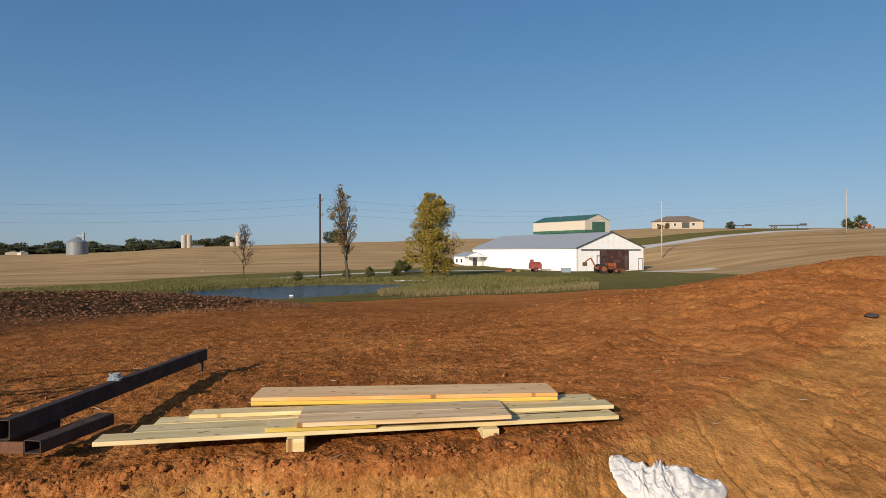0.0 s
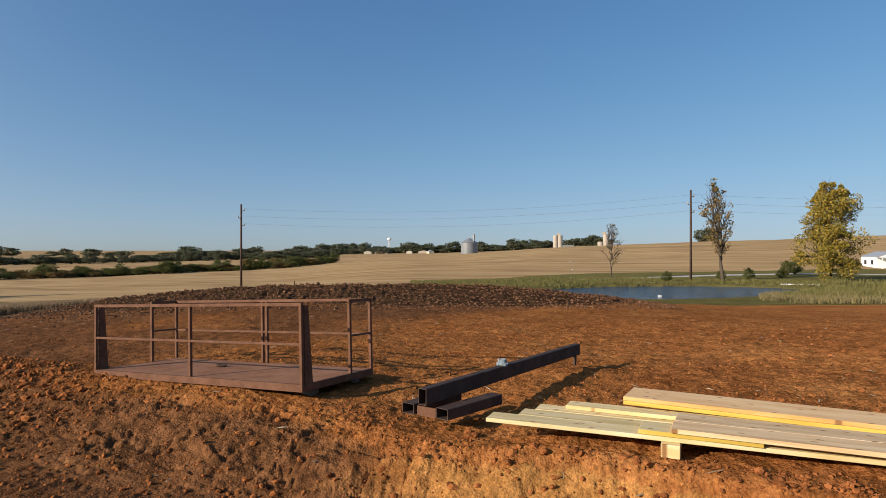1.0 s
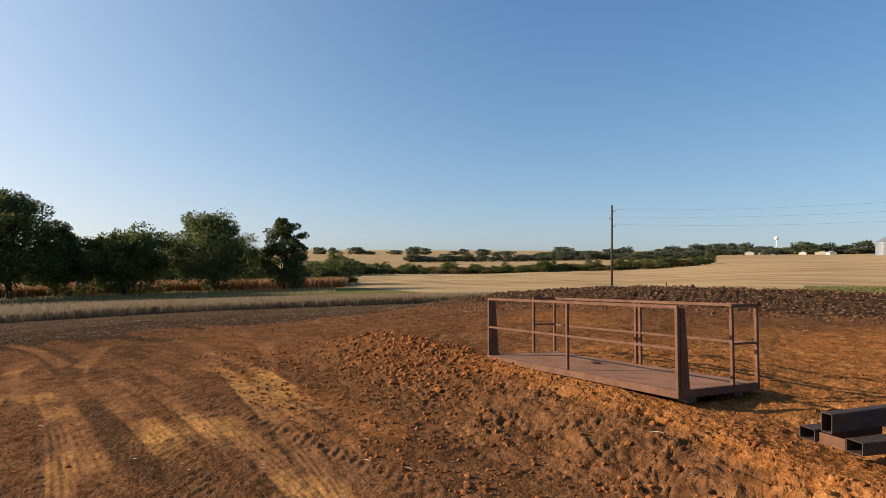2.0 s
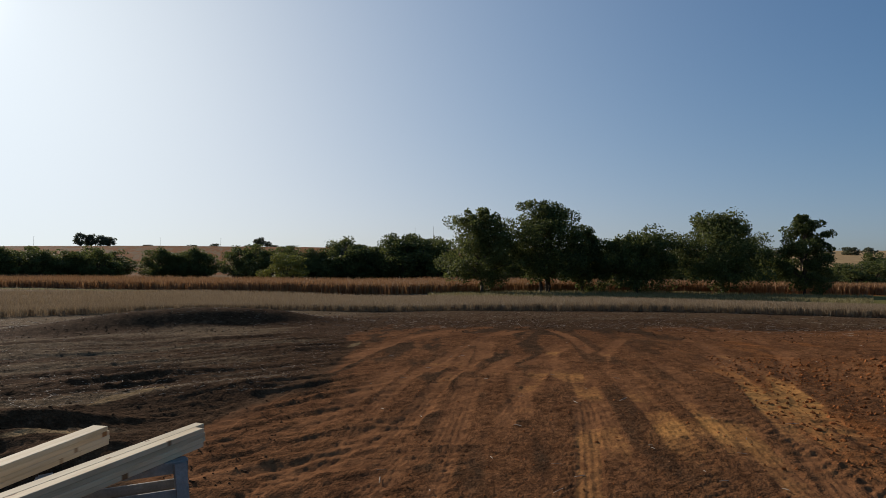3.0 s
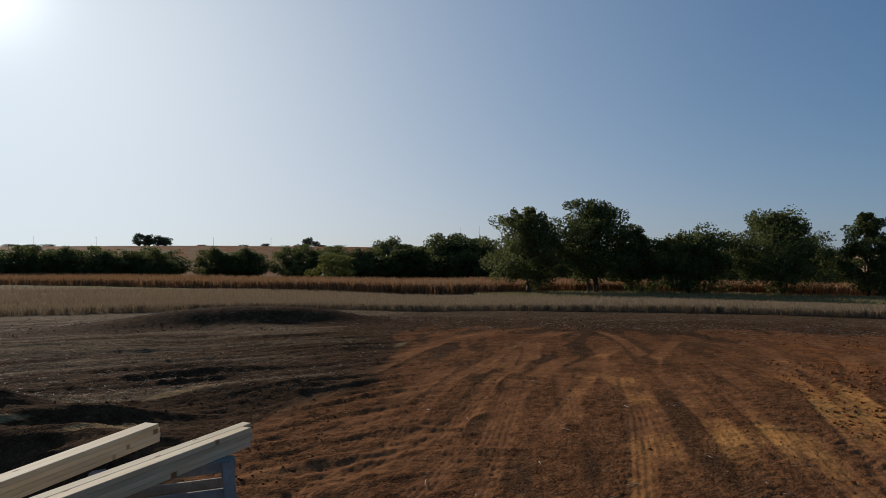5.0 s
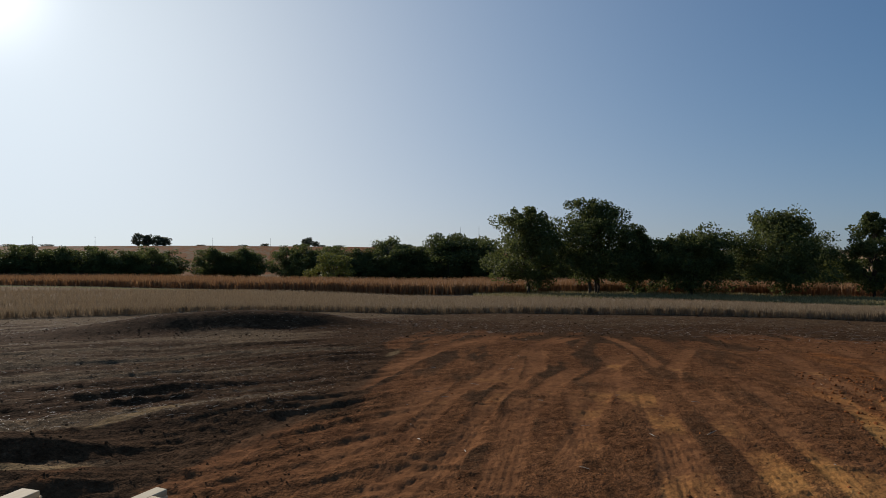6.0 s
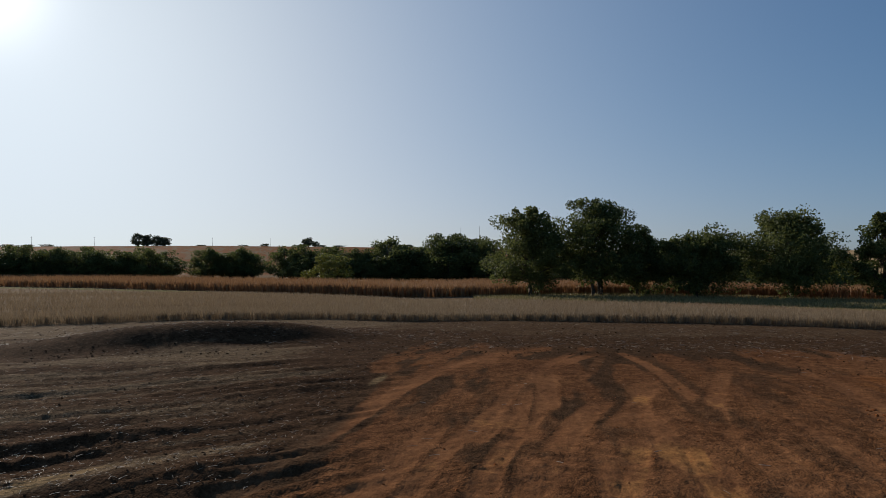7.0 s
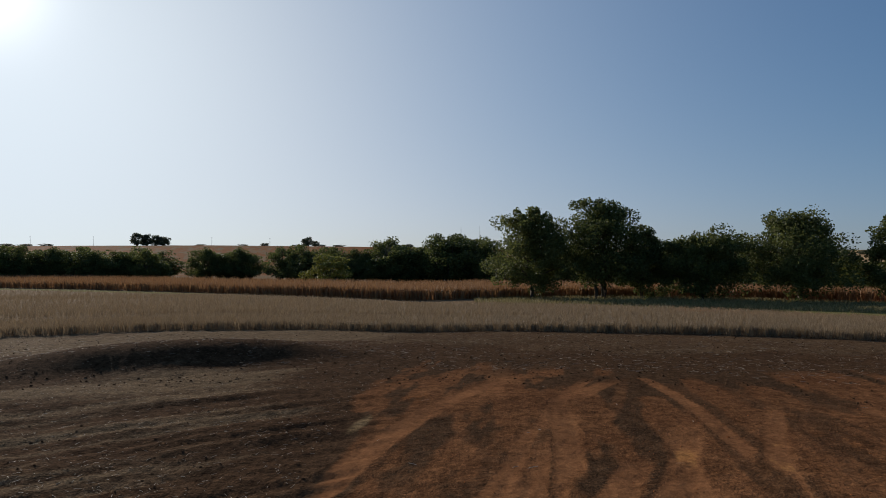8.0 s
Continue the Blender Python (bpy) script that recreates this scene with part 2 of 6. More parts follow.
M_BLOCK = two_tone("grey block", (0.10, 0.085, 0.07), (0.19, 0.165, 0.135), 12, 0.9)
M_CLOTH = two_tone("white plastic sacking", (0.46, 0.45, 0.43), (0.58, 0.57, 0.55), 5, 0.6, 0, 0.35, 0.01, 0.35)
M_STRAP = two_tone("blue grey strap", (0.14, 0.19, 0.22), (0.27, 0.33, 0.36), 20, 0.8)
M_HORSE = two_tone("grey sawhorse wood", (0.20, 0.185, 0.16), (0.34, 0.315, 0.275), 7, 0.8)
M_PLY = two_tone("dark plywood", (0.13, 0.125, 0.12), (0.24, 0.23, 0.215), 5, 0.85)
M_BARK = two_tone("bark", (0.045, 0.034, 0.025), (0.12, 0.095, 0.07), 5, 0.9, 0, 0.8, 0.05, 0.15)
M_PALEBARK = two_tone("pale bark", (0.15, 0.12, 0.09), (0.29, 0.24, 0.19), 5, 0.9, 0, 0.6, 0.04, 0.15)
M_LEAF = leaf_material("dark green leaves", (0.060, 0.080, 0.022), (0.155, 0.165, 0.048), 0.45)
# distance haze put into the colour: a greyer, duller green than near leaves
M_FARLEAF = leaf_material("haze-tinted far leaves", (0.075, 0.088, 0.050), (0.135, 0.142, 0.080), 0.4)
M_YELLOWLEAF = leaf_material("autumn yellow leaves", (0.115, 0.135, 0.022), (0.42, 0.29, 0.05))
M_BRIGHTLEAF = leaf_material("yellow green leaves", (0.10, 0.12, 0.02), (0.21, 0.20, 0.04))
M_BROWNLEAF = leaf_material("dry brown leaves", (0.13, 0.10, 0.03), (0.30, 0.20, 0.07))
M_SOY = leaf_material("dry soybean stems", (0.175, 0.118, 0.066), (0.33, 0.245, 0.145), 0.3)
M_CORN = leaf_material("dry corn", (0.20, 0.098, 0.042), (0.38, 0.215, 0.098), 0.3)
M_GRASS = leaf_material("green grass blades", (0.085, 0.092, 0.024), (0.25, 0.215, 0.075), 0.3)
M_DRYGRASS = leaf_material("dry grass blades", (0.16, 0.135, 0.055), (0.34, 0.275, 0.125), 0.3)
M_POLE = two_tone("creosoted pole", (0.035, 0.020, 0.014), (0.080, 0.050, 0.036), 3, 0.85)
M_GREYPOLE = two_tone("weathered grey pole", (0.30, 0.26, 0.21), (0.48, 0.43, 0.36), 3, 0.85)
M_WIRE = two_tone("wire", (0.10, 0.10, 0.11), (0.15, 0.15, 0.16), 3, 0.5)
M_WHITEWALL = sheet_metal("white ribbed wall", (0.82, 0.82, 0.80), 0.3)
M_GREYROOF = sheet_metal("grey ribbed roof", (0.30, 0.32, 0.34), 0.3, 0, 0.4)
M_TANWALL = sheet_metal("tan ribbed wall", (0.52, 0.47, 0.38), 0.4)
M_GREENROOF = sheet_metal("green ribbed roof", (0.030, 0.105, 0.065), 0.4, 0, 0.35)
M_BROWNDOOR = sheet_metal("brown sliding door", (0.060, 0.024, 0.018), 0.3, 0, 0.5)
M_TRIM = two_tone("dark trim", (0.03, 0.03, 0.03), (0.055, 0.05, 0.05), 3, 0.6)
M_GLASS = two_tone("dark window glass", (0.02, 0.025, 0.03), (0.035, 0.04, 0.05), 1, 0.08, 0, 0.0, 0.001, 0.6)
M_SHINGLE = two_tone("brown shingles", (0.12, 0.09, 0.07), (0.21, 0.165, 0.13), 2, 0.9)
M_BRICKWALL = two_tone("tan masonry", (0.34, 0.28, 0.21), (0.46, 0.39, 0.31), 3, 0.9)
M_BIN = sheet_metal("galvanised bin", (0.17, 0.185, 0.20), 0.9, 2, 0.35, 0.5)
M_CONCRETE = two_tone("pale concrete", (0.33, 0.29, 0.24), (0.43, 0.39, 0.33), 0.3, 0.9)
M_RED = two_tone("faded red paint", (0.20, 0.045, 0.035), (0.32, 0.09, 0.07), 2, 0.6)
M_ORANGEPAINT = two_tone("orange machine paint", (0.20, 0.055, 0.022), (0.32, 0.10, 0.04), 2, 0.6)
M_RUBBER = two_tone("rubber", (0.016, 0.016, 0.016), (0.035, 0.033, 0.03), 6, 0.85)
M_WHITE = two_tone("white paint", (0.72, 0.72, 0.70), (0.84, 0.84, 0.82), 1.5, 0.5)


def water_material():
    k = Mat("pond water")
    v = k.coords(True)
    n1, n2 = k.noise(v, 1.1, 3, 0.6, (1, 2.4, 1)), k.noise(v, 5.0, 3, 0.6)
    h = k.math("ADD", n1, k.math("MULTIPLY", n2, 0.35))
    return k.done((0.012, 0.028, 0.060), 0.10, 0, k.bump(h, 1.0, 0.30), 0.5)


M_WATER = water_material()


# ======================= lie of the land =======================
def hashed(i, j, seed):
    n = (i.astype(np.int64) * 374761393 + j.astype(np.int64) * 668265263 + seed * 974711) & 0x7FFFFFFF
    n = ((n ^ (n >> 13)) * 1274126177) & 0x7FFFFFFF
    return ((n ^ (n >> 16)) & 0xFFFF) / 65535.0


def value_noise(x, y, seed=0):
    i, j = np.floor(x), np.floor(y)
    u, v = x - i, y - j
    u, v = u * u * (3 - 2 * u), v * v * (3 - 2 * v)
    a, b = hashed(i, j, seed), hashed(i + 1, j, seed)
    c, d = hashed(i, j + 1, seed), hashed(i + 1, j + 1, seed)
    return (a * (1 - u) + b * u) * (1 - v) + (c * (1 - u) + d * u) * v - 0.5


def fbm(x, y, size, octaves=4, seed=0, gain=0.55):
    out, amp, f = 0.0, 1.0, 1.0 / size
    for n in range(octaves):
        out = out + amp * value_noise(x * f + 17.3 * n, y * f - 9.1 * n, seed + n)
        amp, f = amp * gain, f * 2.03
    return out


def step(a, b, x):
    t = np.clip((x - a) / (b - a), 0, 1)
    return t * t * (3 - 2 * t)


def hump(x, y, cx, cy, turn, la, lb, h, power=2.0):
    """A heap h high, la and lb its half lengths, its long side turned by so many degrees."""
    c, s = math.cos(radians(turn)), math.sin(radians(turn))
    u, v = (x - cx) * c + (y - cy) * s, -(x - cx) * s + (y - cy) * c
    return h * np.exp(-((np.abs(u) / la) ** power) - (np.abs(v) / lb) ** 2)


# broad grades: height of the land along twelve bearings, at these distances
FAR = np.log([6, 20, 45, 90, 120, 170, 300, 800])
GRADES = [
    (-60, (0.8, 1.0, 0.6, 0.2, 1.5, 4.5, 11.0, 14)),
    (-36, (0.8, 1.0, 0.6, 0.2, 1.5, 4.5, 11.5, 14)),
    (-18, (0.8, 0.6, -0.2, -1.2, -1.3, 3.2, 12.8, 15)),
    (-5, (0.8, 0.4, -0.8, -1.4, -0.9, 1.6, 8.5, 13)),
    (8, (0.75, 0.3, -1.2, -1.4, -0.9, 1.0, 6.8, 9)),
    (20, (0.7, 0.2, -1.2, -1.4, -1.2, -0.2, 4.6, 6)),
    (35, (0.55, 0.1, -1.0, -2.0, -2.0, -1.8, -1.2, -2)),
    (50, (0.58, 0.2, -1.0, -2.9, -4.0, -5.0, -7.0, -6)),
    (66, (0.4, 0.0, -1.2, -3.6, -4.6, -6.0, -9.0, -8)),
    (88, (0.0, -0.35, -1.4, -4.2, -5.2, -6.4, -8.5, -5)),
    (115, (0.0, -0.3, -1.72, -4.3, -5.5, -6.7, -8.0, 5)),
    (135, (0.05, -0.1, -1.45, -3.4, -5.0, -6.3, -7.6, 7)),
    (165, (0.35, 0.2, -1.35, -2.2, -3.8, -5.4, -6.4, 4)),
    (240, (0.2, 0.2, 0.2, 0.2, 0.2, 0.5, 1.0, 4)),
]


def broad(x, y):
    r = np.log(np.clip(np.hypot(x, y), 6, 800))
    yaw = (np.degrees(np.arctan2(-x, y)) + 90) % 360 - 90
    yaw = np.clip(yaw, -60, 240)
    knots = np.array([g[0] for g in GRADES], float)
    rows = np.stack([np.interp(r, FAR, g[1]) for g in GRADES])
    k = np.clip(np.searchsorted(knots, yaw, side="right") - 1, 0, len(GRADES) - 2)
    t = np.clip((yaw - knots[k]) / (knots[k + 1] - knots[k]), 0, 1)
    t = t * t * (3 - 2 * t) * 0.5 + t * 0.5
    a = np.take_along_axis(rows, k[None], 0)[0]
    b = np.take_along_axis(rows, k[None] + 1, 0)[0]
    return a + (b - a) * t


WATER = -1.62


def pond(x, y):
    """1 inside the pond, falling to 0 on its banks."""
    c, s = math.cos(radians(59)), math.sin(radians(59))
    u, v = x + 14.5, y - 61.0
    d = np.sqrt(((u * c + v * s) / 17.0) ** 2 + ((-u * s + v * c) / 9.6) ** 2) + 0.14 * fbm(x, y, 9, 2, 5)
    return 1 - step(0.9, 1.12, d)


def top_edge(x):
    """The crest of the cut bank, as y for each x."""
    line = np.interp(x, [-18, -11, -6, -4.5, -3, 1.0], [5.4, 5.65, 5.75, 5.35, 5.15, 5.3])
    return line + np.maximum(x - 1.0, 0) * 1.1 + 0.22 * fbm(x, x * 0, 1.1, 4, 11)


def foot(x):
    return np.interp(x, [-18, -11, -6.8, -3.0, -1.0, 2.0], [2.0, 2.3, 3.2, 4.3, 4.75, 4.5])


def cut(x, y):
    """0 on the floor of the dig, 1 on the upper ground: the bank along the lumber and the smaller one opposite."""
    rag = 0.20 * fbm(x, y, 0.9, 2, 3)
    a = step(foot(x), top_edge(x), y + rag)
    return a


def lay_tracks(n):
    """Wheel tracks that fan over the dig's floor from the way out: start, end, half width, ribbed or smooth."""
    rnd = random.Random(12)
    out = []
    for k in range(n):
        yaw = 60 + 92 * (k + rnd.random()) / n
        ax, ay = polar(yaw, rnd.uniform(2.6, 9.0))
        bx, by = polar(99 + 0.22 * (yaw - 100) + rnd.gauss(0, 5), rnd.uniform(17, 27))
        if k % 7 == 3:
            ax, ay = polar(yaw, rnd.uniform(6, 9))
            bx, by = polar(yaw + rnd.choice((-1, 1)) * rnd.uniform(35, 60), rnd.uniform(8, 13))
        out.append(((ax, ay), (bx, by), rnd.uniform(0.16, 0.27), rnd.random() < 0.45))
    # the broad smooth runs down the middle
    for a, b, half in (((98.2, 7.2), (98.8, 15.5), 0.27), ((89.6, 7.6), (95.0, 15.0), 0.24), ((101.5, 9.5), (99.5, 17), 0.22), ((116.5, 6.6), (108.5, 12.5), 0.17), ((94.2, 10.5), (97.5, 16), 0.16), ((80.0, 8.0), (90.0, 17), 0.22), ((124.5, 12.2), (121.0, 15.6), 0.2)):
        out.append((polar(*a), polar(*b), half, False))
    return out


TRACKS = lay_tracks(46)


def tracks(x, y):
    """Relief pressed into the ground by ribbed tyres, and how far the spot lies in a smooth wheel track."""
    x0, y0 = x, y
    pick = (np.hypot(x, y) < 32) & (y < 9) & (x < 2)
    x, y = x[pick], y[pick]
    dent, inside = np.zeros_like(x), np.zeros_like(x)
    near = 1 - step(9, 17, np.hypot(x, y))
    for n, ((ax, ay), (bx, by), half, ribbed) in enumerate(TRACKS):
        ln = math.hypot(bx - ax, by - ay)
        ux, uy = (bx - ax) / ln, (by - ay) / ln
        along = (x - ax) * ux + (y - ay) * uy
        bend = 0.45 * np.sin(along * 0.24 + n) + 0.10 * np.sin(along * 0.55 + 2 * n)
        off = -(x - ax) * uy + (y - ay) * ux + bend
        m = (1 - step(half * 0.65, half * 1.1, np.abs(off))) * step(-1, 1.5, along) * (1 - step(ln - 5, ln, along))
        m = m * step(-0.2, 0.25, fbm(along * 0.22, off * 0.6 + 7 * n, 0.7, 3, 60 + n))
        if ribbed:
            m = m * 0.8
            lug = step(-0.1, 0.6, np.sin((along + np.abs(off) * (0.8 if n % 2 else -0.8)) * 2 * np.pi / 0.16))
            dent = dent + m * near * (-0.008 + 0.013 * lug)
            inside = np.maximum(inside, m * 0.30)
        else:
            dent = dent - m * (0.012 + 0.004 * near * np.sin(off * 2 * np.pi / 0.08))
            inside = np.maximum(inside, m)
    full, among = np.zeros_like(x0), np.zeros_like(x0)
    open_floor = 1 - cut(x, y)
    full[pick], among[pick] = np.maximum(dent, -0.06) * open_floor, inside * open_floor
    return full, among


def pile_mask(x, y):
    """The spread heap of topsoil."""
    return hump(x, y, -20.8, 24.6, 41, 14.8, 6.4, 1.0, 4.0)


def mound(x, y, rise=0.70, spread=1.0):
    """The long low mound of topsoil before the soybeans, flat along its crest, steeper towards the dig."""
    c, s = math.cos(radians(-27)), math.sin(radians(-27))
    u, v = (x + 19.5) * c + (y + 17.6) * s, -(x + 19.5) * s + (y + 17.6) * c
    wide = np.where(v > 0, 1.5, 2.6) * spread
    return rise * np.exp(-((np.abs(u) / (5.6 * spread)) ** 3) - (np.abs(v) / wide) ** 2.4)


def height(x, y, fine=True):
    x, y = np.asarray(x, float), np.asarray(y, float)
    r = np.hypot(x, y)
    z = broad(x, y)
    # flat yard under the long shed
    yard = np.exp(-(((x - 25) / 26) ** 4) - ((y - 124) / 26) ** 4)
    z = z * (1 - yard) - 1.2 * yard
    # the dig
    west = step(-20.0, -13.5, x)
    inner = (1 - cut(x, y)) * west * step(-8.5, -6.0, y)
    z = z * (1 - inner) + inner * np.interp(r, [4, 12, 22, 45], [0, -0.02, -0.35, -1.2])
    # the low bank on the sunny side of the dig
    b2 = step(-6.1, -6.9, y + 0.25 * fbm(x, y, 1.0, 3, 8) - 0.1 * (x + 5)) * step(-6.8, -4.4, x)
    z = z + 0.35 * b2 * (1 - step(14, 40, r))
    # heaps
    z = z + hump(x, y, 11.5, 15.5, 12, 9.0, 5.2, 1.28)
    z = z + 1.12 * pile_mask(x, y)
    z = z + mound(x, y)
    # broken ridges and the pit beside the sawhorses
    z = z + hump(x, y, -4.9, -9.0, -35, 0.9, 0.35, 0.24) + hump(x, y, -6.0, -7.8, -30, 0.9, 0.28, 0.22) + hump(x, y, -9.2, -9.6, -28, 1.6, 0.3, 0.10)
    z = z - hump(x, y, -2.4, -7.0, -30, 2.2, 1.25, 1.1, 4.0)
    z = z + hump(x, y, -13.4, 4.7, 12, 3.0, 0.9, 0.45) + hump(x, y, -8.6, -7.6, -42, 1.8, 0.5, 0.12)
    # pond bed
    p = pond(x, y)
    z = z * (1 - p) + (WATER - 0.5) * p
    shore = hump(x, y, -13, 62.5, 59, 23, 16, 1.0) * (1 - p)
    z = np.where(shore > 0.25, np.maximum(z, WATER + 0.05), z)
    if fine:
        work = 1 - step(34, 46, r)
        bank = np.clip(4 * cut(x, y) * (1 - cut(x, y)), 0, 1) * west * (r < 30)
        floor = (1 - cut(x, y)) * (y < 8)
        rough = 0.030 - 0.017 * floor * step(-1, -4, x) - 0.021 * step(0.3, 2.5, x) * (y < 12) - 0.010 * step(0.3, 2.5, x) * (y >= 12) + np.interp(x, [-12, -6], [0.015, 0.036]) * bank * (1 - step(1.0, 2.5, x))
        gully = np.abs(fbm(x + 0.3 * fbm(x, y, 0.5, 2, 35), y * 0.3, 0.55, 3, 34))
        z = z + bank * (1 - step(0.5, 2.0, x)) * np.interp(x, [-11, -5.5], [0.4, 1.0]) * (np.interp(x, [-7, -4], [0.17, 0.27]) * (gully - 0.16) + 0.05 * fbm(x, y, 0.42, 3, 36))
        z = z + work * rough * fbm(x, y, 0.15 + 0.15 * bank, 4, 21, 0.75)
        upper = step(0.8, 1.0, cut(x, y)) * work * (r > 6) * (1 - step(2, 6, x)) * step(-24, -18, x)
        z = z + upper * (0.022 * fbm(x * 0.12, y, 0.55, 3, 37) + 0.006 * fbm(x, y, 0.16, 3, 38, 0.7))
        # short cross prints of cleated tracks all over the floor
        px, py = -0.966 * x - 0.26 * y, 0.26 * x - 0.966 * y
        cleats = np.maximum(fbm(px, py * 0.22, 0.13, 2, 47), 0) * step(-0.1, 0.2, fbm(px * 0.3, py, 0.9, 2, 48))
        z = z + floor * work * step(0, -3, x) * (1 - step(12, 20, r)) * 0.05 * cleats
        crack = np.abs(fbm(x, y * 0.45, 0.6, 4, 33))
        z = z - work * bank * 0.06 * (1 - step(0.0, 0.05, crack))
        # wheel-churned ridges round the turn beside the dig
        yaw = (np.degrees(np.arctan2(-x, y)) + 90) % 360 - 90
        heap = mound(x, y, 1.0, 1.2)
        churn = (1 - heap) * step(112, 124, yaw) * (1 - step(165, 172, yaw)) * step(5, 8, r) * (1 - step(18, 26, r))
        su, sv = 0.88 * x - 0.47 * y, 0.47 * x + 0.88 * y
        streak = fbm(su * 0.07, sv, 0.34, 4, 44, 0.62)
        z = z + churn * (0.075 * streak + 0.03 * np.abs(fbm(su * 0.2, sv, 0.2, 3, 46)) + 0.008 * fbm(x, y, 0.3, 3, 45))
        z = z + work * 0.12 * fbm(x, y, 4.5, 3, 22) + work * (0.030 - 0.012 * step(-3, 2, x) - 0.018 * floor * step(-1, -4, x)) * fbm(x, y, 0.5, 3, 23, 0.6)
        z = z + hump(x, y, 9.5, 12.5, 20, 9, 5, 1.0) * (0.13 * fbm(x, y, 1.3, 4, 27, 0.65) - 0.07 * (1 - step(0.0, 0.05, np.abs(fbm(x * 0.6, y, 1.4, 4, 28)))))
        d, _ = tracks(x, y)
        z = z + d
        # furrow-like cleat prints over the topsoil heap
        pm = pile_mask(x, y)
        u = x * math.cos(radians(41)) + y * math.sin(radians(41))
        v = -x * math.sin(radians(41)) + y * math.cos(radians(41))
        z = z + step(0.2, 0.6, pm) * (0.055 * np.abs(np.sin(u * 2 * np.pi / 0.62 + 5 * fbm(x, y, 3, 2, 40))) * (0.4 + 0.6 * (np.sin(v * 2 * np.pi / 1.9) > -0.3)) + 0.15 * fbm(x, y, 0.5, 3, 41))
        gentle = step(40, 90, r)
        z = z + gentle * 0.5 * fbm(x, y, 30, 3, 50) * step(60, 200, r)
    return z


def h0(x, y):
    return float(height(np.array([x]), np.array([y]))[0])


def spot(yaw, r):
    """Place on the ground at a bearing and distance."""
    x, y = polar(yaw, r)
    return Vector((x, y, h0(x, y)))


# the soybean field's near border and the corn field's, as bearing and distance
def soy_near(yaw):
    return np.interp(yaw, [56, 62, 85, 107, 120, 140, 160], [47, 40, 39.5, 39, 39, 40.5, 42])


def soy_far(yaw):
    return np.interp(yaw, [50, 58, 75, 90, 105, 118, 130, 145, 157, 165], [52, 56, 66, 76, 82, 84, 100, 146, 186, 196])


def corn_near(yaw):
    return np.interp(yaw, [74, 85, 104, 111, 118, 130, 145, 157, 165], [124, 122, 114, 103, 93, 110, 158, 200, 210])


def dark_edge(yaw):
    """Where the red clay gives way to dark soil, as a distance."""
    return np.interp(yaw, [60, 75, 100, 117, 119.5, 121.5, 127, 133, 145, 170], [34, 27, 24, 24, 18, 13, 8.5, 6.1, 4.5, 4])


